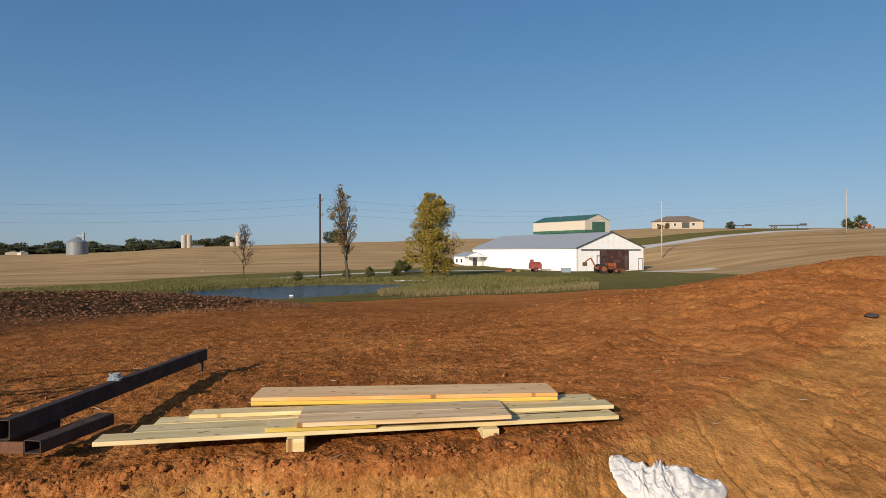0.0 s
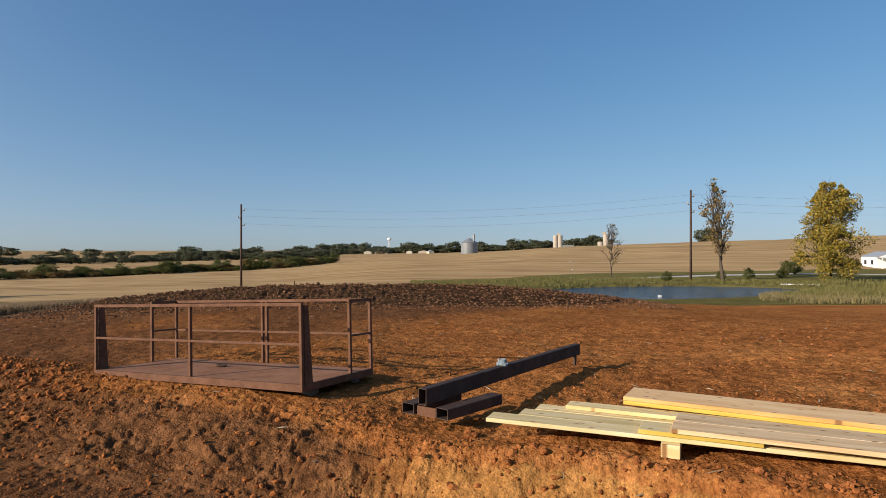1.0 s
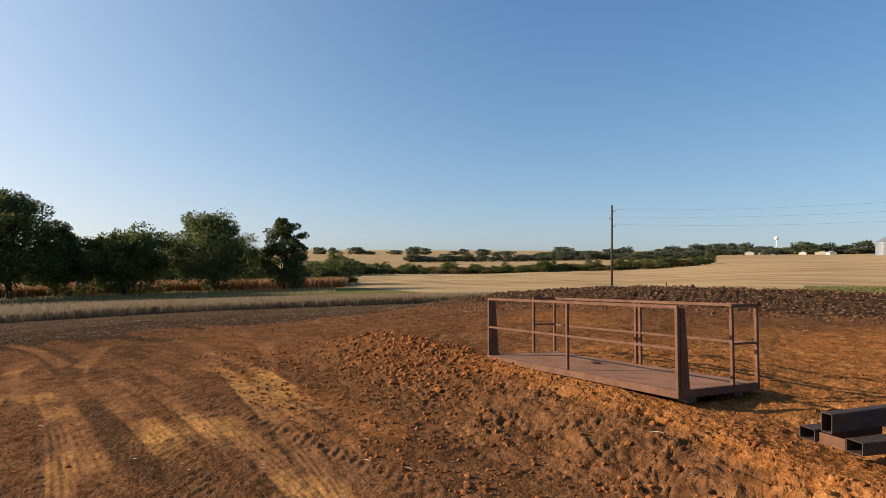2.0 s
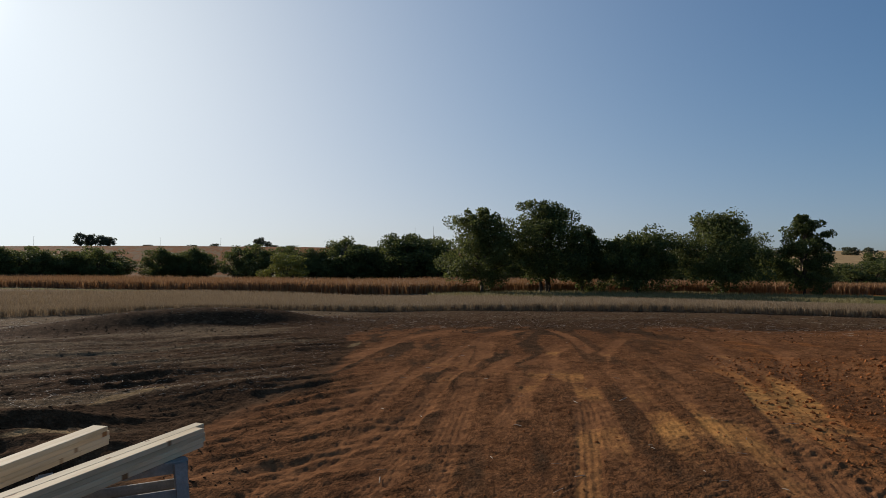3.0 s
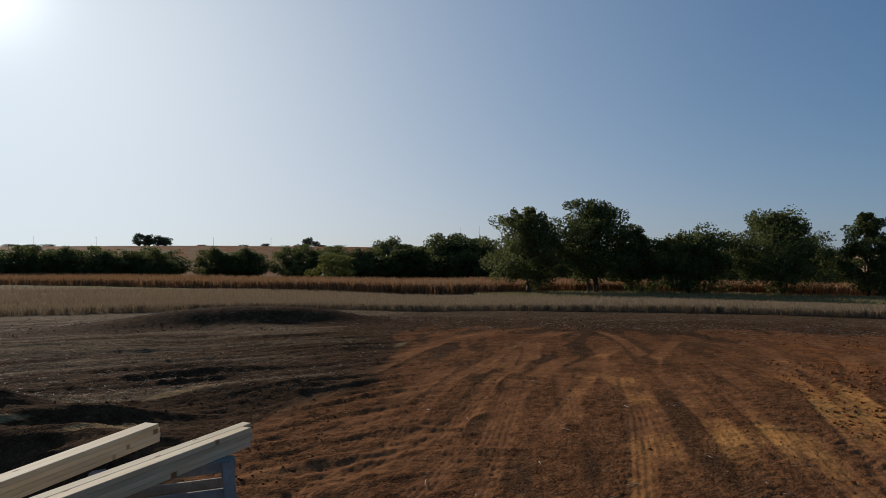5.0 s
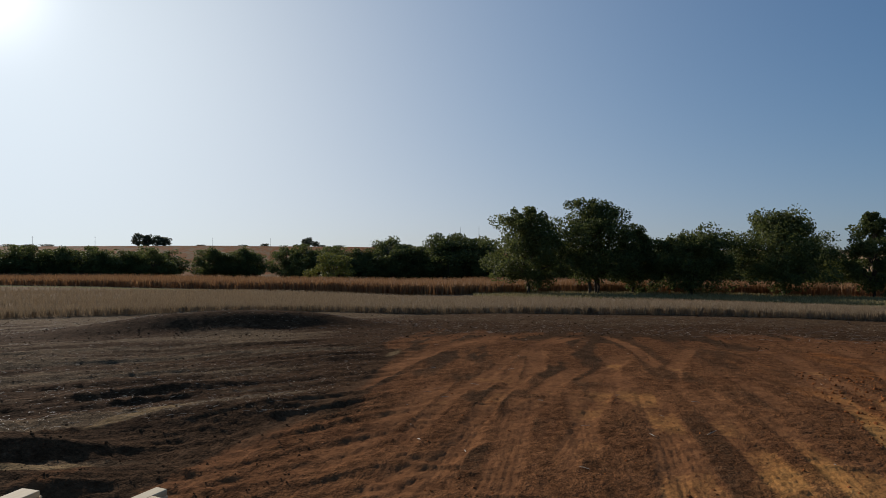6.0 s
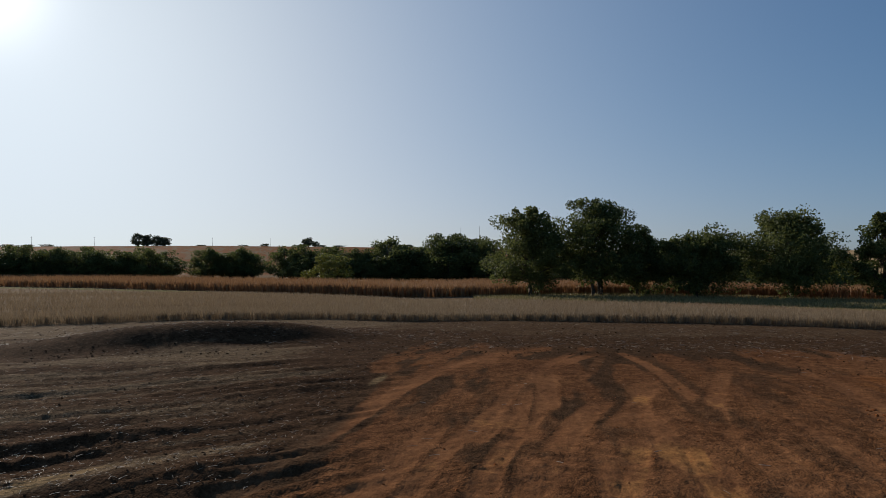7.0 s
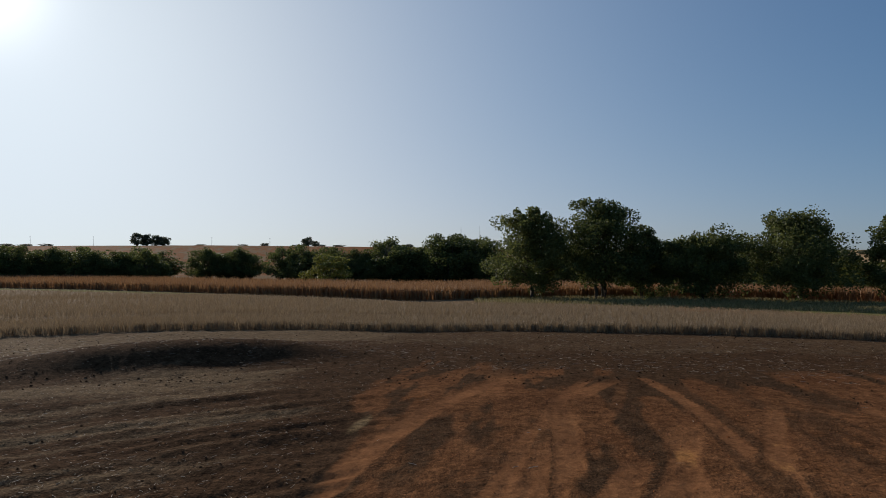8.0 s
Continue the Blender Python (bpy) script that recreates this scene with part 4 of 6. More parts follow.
SH = [(-3.52, -4.0), (-2.38, -4.12)]
hz = []
for x, y in SH:
    z = min(h0(x + dx, y + dy) for dx in (-0.35, 0.35) for dy in (-0.4, 0.4))
    hz.append(z)
    sawhorse(x, y, 136, z)
BZ = max(hz) + 0.873
for bx, by, turn, w, rows, n, ln in ((-1.96, -4.23, 188.3, 0.14, 1, 4, 1.98), (-2.36, -3.73, 180.2, 0.089, 2, 4, 1.79)):
    for k in range(n):
        for side in range(rows):
            ob = part("spruce_board", boxed(0, 0, 0, ln, w, 0.0375, bevel=0.003), M_BEAM)
            ob.matrix_world = pose(bx, by, BZ + 0.0383 * k, 0, 0, turn) @ pose(rng.uniform(-0.015, 0.015) + 0.11 * side, side * (w + 0.003), 0)
            tagged(ob, "pale spruce board in a stack on the sawhorses", "board", "boards on sawhorses")


# ======================= white sack =======================
def crumpled_sack(x, y, turn):
    n = 120
    u, v = np.meshgrid(np.linspace(-1, 1, n), np.linspace(-1, 1, n))
    u, v = u.ravel(), v.ravel()
    rad = np.maximum(np.abs(u), np.abs(v)) + 1e-6
    ang = np.arctan2(v, u)
    lobes = 0.80 + 0.20 * np.sin(3 * ang + 0.6) + 0.10 * np.sin(5 * ang + 1.7) + 0.05 * np.sin(9 * ang)
    px, py = rad * np.cos(ang) * 0.55 * lobes, rad * np.sin(ang) * 0.40 * lobes
    warp = 0.5 * fbm(px, py, 0.35, 2, 92)
    crease = 1 - np.clip(np.abs(fbm(px * 1.2 + warp, py + warp, 0.24, 3, 90)) * 4.5, 0, 1)
    fine_crease = 1 - np.clip(np.abs(fbm(px + 0.5 * warp, py * 1.3, 0.11, 3, 93)) * 4.0, 0, 1)
    folds = 0.05 * crease ** 1.4 + 0.022 * fine_crease ** 1.5 + 0.025 * np.abs(np.sin(ang * 5 + 7 * fbm(px, py, 0.3, 2, 91))) * rad
    ball = 0.65 * (0.10 * np.exp(-((px + 0.18) / 0.2) ** 2 - (py / 0.15) ** 2) + 0.12 * np.exp(-((px - 0.22) / 0.18) ** 2 - ((py - 0.02) / 0.16) ** 2) + 0.1 * np.exp(-((px - 0.05) / 0.15) ** 2 - ((py - 0.16) / 0.1) ** 2))
    lift = np.clip(1 - rad ** 6, 0, 1) ** 0.6
    c, s = math.cos(radians(turn)), math.sin(radians(turn))
    wx, wy = x + px * c - py * s, y + px * s + py * c
    gx = (h0(x + 0.4, y) - h0(x - 0.4, y)) / 0.8
    gy = (h0(x, y + 0.4) - h0(x, y - 0.4)) / 0.8
    under = np.maximum(h0(x, y) + gx * (wx - x) + gy * (wy - y), height(wx, wy)) + 0.015
    wz = under + lift * (folds + ball + 0.03)
    verts = np.stack([wx - x, wy - y, wz - wz.min()], 1)
    i = np.arange(n * n).reshape(n, n)
    f = np.stack([i[:-1, :-1], i[:-1, 1:], i[1:, 1:], i[1:, :-1]], -1).reshape(-1, 4)
    me = mesh_from("plastic_sack", verts, f, M_CLOTH)
    me.polygons.foreach_set("use_smooth", np.ones(len(me.polygons), bool))
    ob = new("plastic_sack", me)
    ob.location = (x, y, wz.min())
    th = ob.modifiers.new("thickness", "SOLIDIFY")
    th.thickness, th.offset = 0.004, 1
    return tagged(ob, "crumpled white woven plastic sack on the clay slope", "sack")


SACK = (1.95, 5.22)
crumpled_sack(*SACK, 20)


# ======================= trees and shrubs =======================
def tube_mesh(paths, sides=7):
    """Tapered limbs: each path is a list of (point, radius)."""
    verts, faces = [], []
    for path in paths:
        rings = []
        for k, (p, rad) in enumerate(path):
            a = path[max(k - 1, 0)][0]
            b = path[min(k + 1, len(path) - 1)][0]
            q = (b - a).to_track_quat("Z", "Y")
            base = len(verts)
            for s in range(sides):
                w = 2 * math.pi * s / sides
                v = p + q @ Vector((math.cos(w) * rad, math.sin(w) * rad, 0))
                verts.append((v.x, v.y, v.z))
            rings.append(base)
        for r0, r1 in zip(rings, rings[1:]):
            for s in range(sides):
                t = (s + 1) % sides
                faces.append((r0 + s, r0 + t, r1 + t, r1 + s))
        faces.append(tuple(rings[-1] + s for s in range(sides)))
    return verts, faces


def bent_path(rnd, a, b, ra, rb, n=5, sway=0.12):
    a, b = Vector(a), Vector(b)
    ln = (b - a).length
    out = []
    for k in range(n + 1):
        t = k / n
        w = Vector((rnd.uniform(-1, 1), rnd.uniform(-1, 1), rnd.uniform(-0.4, 0.4))) * ln * sway * math.sin(math.pi * t) * 0.6
        out.append((a.lerp(b, t) + w + Vector((0, 0, ln * 0.06 * math.sin(math.pi * t))), ra + (rb - ra) * t))
    return out


def leaf_cloud(gen, centres, sizes, per, leaf):
    """Small quads scattered in clumps; centres and sizes of the clumps are arrays."""
    n = len(centres) * per
    c = np.repeat(centres, per, 0)
    s = np.repeat(sizes, per, 0)
    d = gen.normal(size=(n, 3))
    d /= np.linalg.norm(d, axis=1)[:, None]
    rad = gen.uniform(0.2, 1.0, n) ** 0.5 * np.where(gen.uniform(0, 1, n) < 0.06, 1.15, 1.0)
    p = c + d * s * rad[:, None]
    u = gen.normal(size=(n, 3))
    u /= np.linalg.norm(u, axis=1)[:, None]
    w = np.cross(u, gen.normal(size=(n, 3)))
    w /= np.linalg.norm(w, axis=1)[:, None] + 1e-9
    l = leaf * gen.uniform(0.6, 1.4, n)[:, None]
    v = np.stack([p - u * l * 0.5, p + w * l * 0.32, p + u * l * 0.5, p - w * l * 0.32], 1).reshape(-1, 3)
    f = np.arange(4 * n).reshape(-1, 4)
    return v, f


def tree(name, seed, high, wide, crown_from, puffs, per, leaf, mat, bark, label, trunks=1, trunk_r=0.3, lean=0.0, sparse=1.0, twigs=0, shape=0.55, category="tree"):
    """A tree of unit pose: tapered trunk and limbs, and a crown of leafy clumps with gaps."""
    rnd, gen = random.Random(seed), np.random.default_rng(seed)
    top = new(name)
    tagged(top, label, category)
    paths, centres, sizes = [], [], []
    crown_mid = high * (crown_from + (1 - crown_from) * 0.45)
    bases = [Vector((rnd.uniform(-0.12, 0.12) * wide * (trunks > 1), rnd.uniform(-0.08, 0.08) * wide * (trunks > 1), -0.3)) for _ in range(trunks)]
    heads = []
    for b in bases:
        h = Vector((b.x * 2.2 + lean * high * 0.3, b.y * 1.5, high * rnd.uniform(0.72, 0.86)))
        p = bent_path(rnd, b, h, trunk_r, trunk_r * 0.18, 9, 0.06)
        paths.append(p)
        heads.append(p)
    for k in range(puffs):
        t = (k + 0.5) / puffs
        z = high * (crown_from + (1 - crown_from) * t ** 0.9) * rnd.uniform(0.93, 1.0)
        rel = (z / high - crown_from) / (1 - crown_from)
        spread = wide * 0.5 * max(0.12, math.sin(math.pi * min(max(rel, 0.0) ** shape * 0.93 + 0.04, 1)) ** 0.75)
        a = k * 2.39996 + rnd.uniform(-0.5, 0.5)
        rr = spread * rnd.uniform(0.35, 0.88)
        size = wide * rnd.uniform(0.13, 0.23) * (0.7 if rel > 0.8 else 1.0)
        c = Vector((math.cos(a) * rr + lean * z * 0.35, math.sin(a) * rr, z - size * 0.4))
        path = heads[k % len(heads)]
        idx = min(len(path) - 2, max(2, int((c.z / high) * 0.75 * len(path))))
        limb = bent_path(rnd, path[idx][0], c, path[idx][1] * 0.55, 0.025, 5, 0.16)
        paths.append(limb)
        for _ in range(twigs):
            q = c + Vector((rnd.uniform(-1, 1), rnd.uniform(-1, 1), rnd.uniform(-0.2, 1.3))) * size
            paths.append(bent_path(rnd, limb[rnd.choice((2, 3, 4))][0], q, 0.03, 0.01, 3, 0.15))
        if rnd.random() < sparse:
            for _ in range(4):
                centres.append(c + Vector((rnd.gauss(0, 1), rnd.gauss(0, 1), rnd.gauss(0, 0.7))) * size * 0.55)
                sizes.append((size * rnd.uniform(0.45, 0.85),) * 2 + (size * rnd.uniform(0.35, 0.65),))
    v, f = tube_mesh(paths)
    me = mesh_from("trunk", v, f, bark)
    me.polygons.foreach_set("use_smooth", np.ones(len(me.polygons), bool))
    new("trunk", me).parent = top
    v, f = leaf_cloud(gen, np.array(centres), np.array(sizes), per, leaf)
    v[:, 2] = np.maximum(v[:, 2], 0.02)
    new("crown", mesh_from("crown", v, f, mat)).parent = top
    return top


def shrub(name, seed, mat, label, category="shrub", per=110, leaf=0.045):
    """A rounded, ragged shrub or far tree, one metre high and wide, leafy to the ground."""
    rnd, gen = random.Random(seed), np.random.default_rng(seed)
    top = new(name)
    tagged(top, label, category)
    paths, centres, sizes = [], [], []
    for k in range(15):
        a, t = k * 2.39996, (k + 0.5) / 15
        z = 0.12 + 0.76 * t
        rr = 0.46 * math.sin(math.pi * (0.22 + 0.7 * t)) * rnd.uniform(0.5, 1.0)
        c = Vector((rr * math.cos(a), rr * math.sin(a), z * rnd.uniform(0.85, 1.08)))
        paths.append(bent_path(rnd, (rnd.uniform(-0.05, 0.05), rnd.uniform(-0.05, 0.05), -0.03), c, 0.02, 0.004, 3))
        for _ in range(3):
            centres.append(c + Vector((rnd.gauss(0, 1), rnd.gauss(0, 1), rnd.gauss(0, 1))) * 0.06)
            sizes.append((rnd.uniform(0.12, 0.19),) * 2 + (rnd.uniform(0.09, 0.14),))
    v, f = tube_mesh(paths, 5)
    new("trunk", mesh_from("trunk", v, f, M_BARK)).parent = top
    v, f = leaf_cloud(gen, np.array(centres), np.array(sizes), per, leaf)
    v[:, 2] = np.maximum(v[:, 2], 0.0)
    new("crown", mesh_from("crown", v, f, mat)).parent = top
    return top


def put(ob, yaw, r, turn=0.0, scale=None):
    p = spot(yaw, r)
    ob.matrix_world = Matrix.Translation(p) @ pose(0, 0, 0, 0, 0, turn)
    if scale:
        ob.scale = scale
    return ob


GREEN = "dark green broadleaf tree at the crop field's edge"
put(tree("field_tree", 11, 14.2, 12.6, 0.24, 46, 150, 0.36, M_LEAF, M_BARK, GREEN, 1, 0.38), 107.08, 105, 20)
put(tree("field_tree", 12, 15.6, 14.2, 0.28, 52, 150, 0.36, M_LEAF, M_BARK, "tall dark green tree with several trunks by the corn", 3, 0.30), 101.18, 108, 0)
put(tree("field_tree", 13, 11.4, 9.0, 0.26, 29, 150, 0.36, M_LEAF, M_BARK, GREEN, 1, 0.28), 97.98, 112, 70)
put(tree("field_tree", 14, 10.8, 13.6, 0.27, 43, 150, 0.36, M_LEAF, M_BARK, "broad low dark green tree by the corn", 1, 0.35), 93.38, 112, 10)
put(tree("field_tree", 15, 14.0, 14.6, 0.28, 52, 150, 0.36, M_LEAF, M_BARK, "large dark green tree leaning with the wind", 2, 0.32, lean=0.12), 86.58, 115.5, 200)
put(tree("field_tree", 16, 13.0, 8.2, 0.14, 32, 150, 0.36, M_LEAF, M_BARK, "narrow dark green tree standing by itself", 1, 0.28), 80.48, 118, 0)
put(tree("pond_tree", 17, 12.6, 8.2, 0.14, 34, 140, 0.25, M_YELLOWLEAF, M_BARK, "yellow green autumn tree on the pond's bank", 1, 0.26, twigs=4), 1, 90, 0)
put(tree("pond_tree", 18, 12.9, 4.6, 0.34, 26, 15, 0.28, M_BROWNLEAF, M_BARK, "half bare tree with thin yellow leaves by the pond", 1, 0.24, lean=-0.22, sparse=0.8, twigs=7), 8.7, 85, 0)
put(tree("bare_tree", 19, 8.0, 3.2, 0.30, 18, 5, 0.2, M_BROWNLEAF, M_BARK, "small bare tree with a few brown leaves", 1, 0.10, sparse=0.5, twigs=6), 17.75, 88, 0)

kinds = [shrub("hedge_tree", 31 + k, m, "dense green tree of a distant tree row", "tree") for k, m in enumerate((M_LEAF, M_LEAF, M_LEAF, M_BRIGHTLEAF, M_BROWNLEAF))]
for k, ob in enumerate(kinds):
    put(ob, (111.6, 116.6, 120.1, 124.8, 83.6)[k], (196, 205, 210, 172, 150)[k], 40 * k, ((12, 12, 10.5), (13, 13, 9.5), (12, 12, 9.0), (13, 13, 8.5), (6, 6, 3.5))[k])
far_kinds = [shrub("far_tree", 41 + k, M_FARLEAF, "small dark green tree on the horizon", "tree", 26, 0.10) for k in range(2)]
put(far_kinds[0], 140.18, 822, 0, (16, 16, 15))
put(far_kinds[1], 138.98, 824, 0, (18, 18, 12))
trees_rng = random.Random(5)


def row_of(yaw0, yaw1, r0, r1, n, high, wide, which=(0, 1, 2), jitter=4.0, group="tree row", uneven=0.9):
    """A row of trees between two bearings and distances."""
    for k in range(n):
        t = (k + trees_rng.uniform(0.1, 0.9)) / n
        p = spot(yaw0 + (yaw1 - yaw0) * t, r0 + (r1 - r0) * t + trees_rng.uniform(-jitter, jitter))
        hh = high * (1.0 - 0.4 * uneven + uneven * trees_rng.random() ** 1.6)
        ww = max(wide * trees_rng.uniform(0.7, 1.45), 0.9 * hh)
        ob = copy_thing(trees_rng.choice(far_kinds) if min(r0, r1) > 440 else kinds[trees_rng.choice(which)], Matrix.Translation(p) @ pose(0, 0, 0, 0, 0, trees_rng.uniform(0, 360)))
        ob.scale = (ww, ww, hh)
        tagged(ob, group=group)


row_of(75.4, 107.58, 140, 165, 30, 5.5, 9, (0, 1, 2, 3), 6, "creek trees", 0.6)
row_of(83.58, 111.0, 165, 185, 40, 9.0, 11, (0, 1, 2), 7, "creek trees", 0.6)
row_of(110.5, 120.5, 186, 196, 20, 12.2, 13, (0, 1, 2), 6, "creek trees", 0.5)
row_of(119.5, 129.2, 188, 204, 22, 8.6, 11, (0, 1, 2), 6, "creek trees", 0.6)
row_of(131.08, 135.78, 215, 218, 7, 9.4, 9, (0, 1), 2, "creek trees", 0.4)
row_of(138.18, 164.58, 222, 250, 70, 8.2, 11, (0, 1, 2), 8, "creek trees", 0.5)
row_of(78.4, 42.7, 285, 330, 84, 4.0, 8, (0, 1, 2, 4), 8, "hedgerow")
row_of(76.4, 73.4, 272, 280, 4, 8, 11, (0, 1), 6, "hedgerow")
row_of(69.4, 42.7, 560, 640, 60, 7, 13, (0, 1, 2), 30, "far tree row")
row_of(57.4, 37.7, 900, 1000, 14, 12, 24, (0, 1, 2), 40, "far tree row")
row_of(45.4, 18, 1150, 900, 80, 14, 26, (0, 1, 2), 40, "village trees")
row_of(83.58, 59.4, 1300, 1300, 14, 14, 30, (0, 1), 60, "far tree row")
row_of(141.18, 138.58, 820, 820, 4, 13, 13, (0, 1), 5, "hill trees")
row_of(127.58, 126.08, 840, 840, 3, 9, 9, (0, 1), 5, "hill trees")
row_of(164.58, 145.58, 1000, 1000, 10, 6, 14, (0, 1), 40, "far tree row")
row_of(136.58, 117.58, 1100, 1000, 8, 6, 14, (0, 1), 40, "far tree row")
row_of(10.5, 9.3, 460, 460, 2, 9, 11, (0,), 2, "hill trees")
row_of(-32.9, -34.0, 292, 292, 3, 4.4, 4.5, (0,), 2, "hill trees")
row_of(-24.5, -25.0, 292, 292, 1, 5.0, 3.4, (0,), 1, "hill trees")
row_of(4.5, 3, 100, 108, 2, 2.6, 1.5, (0,), 1, "saplings")
row_of(14, -1, 80, 104, 5, 1.1, 1.1, (0, 3), 1, "saplings")
put(tree("bare_tree", 23, 11.5, 7, 0.25, 18, 3, 0.3, M_BROWNLEAF, M_PALEBARK, "bare grey tree rising over the tree row", 1, 0.16, sparse=0.2, twigs=6), 119.68, 190, 0)


# ======================= crops and grass =======================
def blades(name, x, y, high, wide, per, mat, label, category, lean=0.25, seed=1, short=0.6):
    """Upright dry stems and blades in tufts at the places given."""
    gen = np.random.default_rng(seed)
    n = len(x) * per
    bx, by = np.repeat(x, per) + gen.normal(0, 0.05, n), np.repeat(y, per) + gen.normal(0, 0.05, n)
    bz = np.repeat(height(x, y, False), per) - 0.04
    hh = high * gen.uniform(short, 1.1, n)
    a = gen.uniform(0, 2 * np.pi, n)
    la = gen.uniform(0, 2 * np.pi, n)
    lx, ly = np.cos(la) * hh * lean * gen.uniform(0.2, 1, n), np.sin(la) * hh * lean * gen.uniform(0.2, 1, n)
    wx, wy = np.cos(a) * wide / 2, np.sin(a) * wide / 2
    base = np.stack([bx, by, bz], 1)
    mid = base + np.stack([lx * 0.35, ly * 0.35, hh * 0.6], 1)
    tip = base + np.stack([lx, ly, hh], 1)
    w = np.stack([wx, wy, 0 * wx], 1)
    v = np.stack([base - w * 0.6, base + w * 0.6, mid + w, mid - w, tip], 1).reshape(-1, 3)
    i = np.arange(n) * 5
    quads = np.stack([i, i + 1, i + 2, i + 3], 1).tolist()
    tris = np.stack([i + 3, i + 2, i + 4], 1).tolist()
    me = mesh_from(name, v, quads + tris, mat)
    return tagged(new(name, me), label, category, kind="stuff")


def sown(gen, n, yaw0, yaw1, near, far, row=0.0, turn=0.0):
    """Places between two borders, thicker towards the near one; in rows if a spacing is given."""
    yaw = gen.uniform(yaw0, yaw1, n)
    a, b = near(yaw), far(yaw)
    r = a * (b / a) ** (gen.uniform(0, 1, n) ** 1.35)
    x, y = -np.sin(np.radians(yaw)) * r, np.cos(np.radians(yaw)) * r
    if row:
        c, s = math.cos(radians(turn)), math.sin(radians(turn))
        u, v = x * c + y * s, -x * s + y * c
        v = np.round(v / row) * row + gen.normal(0, 0.14, n)
        x, y = u * c - v * s, u * s + v * c
    return x, y


gen = np.random.default_rng(3)
x, y = sown(gen, 64000, 56, 166, soy_near, soy_far, 0.76, 10)
lane_off = np.hypot(x, y) - soy_near((np.degrees(np.arctan2(-x, y)) + 90) % 360 - 90)
keep = (lane_off < 9.0) | (lane_off > 15.5)
x, y = x[keep], y[keep]
blades("soybean_field", x, y, 0.58, 0.022, 4, M_SOY, "ripe grey brown soybean field standing in rows", "crop field", 0.5, 2, 0.8)
x, y = sown(gen, 19000, 75, 166, corn_near, lambda a: corn_near(a) + 60, 0.76, 20)
blades("corn_field", x, y, 2.1, 0.12, 5, M_CORN, "dry orange brown corn field below the trees", "crop field", 0.4, 4, 0.8)


def near_bank(gen, n, yaw0, yaw1, r0, r1):
    yaw, r = gen.uniform(yaw0, yaw1, n), gen.uniform(r0, r1, n)
    x, y = polar_array(yaw, r)
    keep = pond(x, y) < 0.35
    return x[keep], y[keep]


def polar_array(yaw, r):
    a = np.radians(yaw)
    return -np.sin(a) * r, np.cos(a) * r


x, y = near_bank(gen, 14000, -16, 4.5, 52, 90)
yaw = np.degrees(np.arctan2(-x, y))
keep = fbm(x, y, 7, 3, 81) + 0.012 * (66 - np.hypot(x, y)) - 0.4 * step(-8, -16, yaw) + 0.25 * fbm(x, y, 1.5, 2, 82) > -0.1
keep &= (yaw < 1.2) | (np.hypot(x, y) < 60)
blades("tall_grass", x[keep], y[keep], 0.62, 0.03, 4, M_GRASS, "tall green and straw coloured grass by the pond", "grass", 0.5, 5)
x, y = near_bank(gen, 5000, -14, 6, 47, 60)
keep = fbm(x, y, 4, 3, 83) + 0.02 * (54 - np.hypot(x, y)) > 0.0
x, y = x[keep], y[keep]
blades("dry_grass", x, y, 0.45, 0.03, 4, M_DRYGRASS, "dry straw coloured grass on the pond's near bank", "grass", 0.5, 6)
x, y = near_bank(gen, 9000, 0, 36, 66, 90)
blades("meadow_grass", x, y, 0.28, 0.05, 4, M_GRASS, "short green meadow grass round the pond", "grass", 0.6, 7)
x, y = polar_array(gen.uniform(76, 112, 6000), gen.uniform(86, 118, 6000))
blades("field_margin_grass", x, y, 0.5, 0.05, 4, M_DRYGRASS, "rank grass below the field trees", "grass", 0.6, 8)


# ======================= clods and litter on the site =======================
def lumps(name, x, y, size, mat, label, seed, coarse=True):
    """Broken clods lying on the ground, each a rough broken lump."""
    gen = np.random.default_rng(seed)
    n = len(x)
    bm = bmesh.new()
    if coarse:
        bmesh.ops.create_cone(bm, cap_ends=False, segments=4, radius1=1, radius2=0.5, depth=1.1)
        bmesh.ops.contextual_create(bm, geom=[e for e in bm.edges if all(v.co.z > 0 for v in e.verts)])
        bmesh.ops.triangulate(bm, faces=bm.faces)
    else:
        bmesh.ops.create_icosphere(bm, subdivisions=1, radius=1)
    bm.verts.index_update()
    bv = np.array([v.co for v in bm.verts])
    bf = np.array([[v.index for v in f.verts] for f in bm.faces])
    bm.free()
    z = height(x, y)
    k = gen.uniform(0.6, 1.2, (n, len(bv), 1))
    st = gen.uniform(0.6, 1.4, (n, 1, 3)) * np.array([1, 1, 0.75])
    a = gen.uniform(0, 2 * np.pi, n)
    v = bv[None] * k * st * size[:, None, None]
    c, s = np.cos(a)[:, None], np.sin(a)[:, None]
    vx, vy = v[..., 0] * c - v[..., 1] * s, v[..., 0] * s + v[..., 1] * c
    v = np.stack([vx + x[:, None], vy + y[:, None], v[..., 2] + (z + size * 0.25)[:, None]], -1).reshape(-1, 3)
    f = (bf[None] + (np.arange(n) * len(bv))[:, None, None]).reshape(-1, 3)
    return tagged(new(name, mesh_from(name, v, f, mat)), label, "clods", kind="stuff")


def clod_size(gen, n, lo, hi):
    return lo * (hi / lo) ** (gen.uniform(0, 1, n) ** 2.6)


def over_site(gen, n, yaw0, yaw1, r0, r1, power=1.0):
    yaw = gen.uniform(yaw0, yaw1, n)
    r = r0 * (r1 / r0) ** (gen.uniform(0, 1, n) ** power)
    return polar_array(yaw, r)


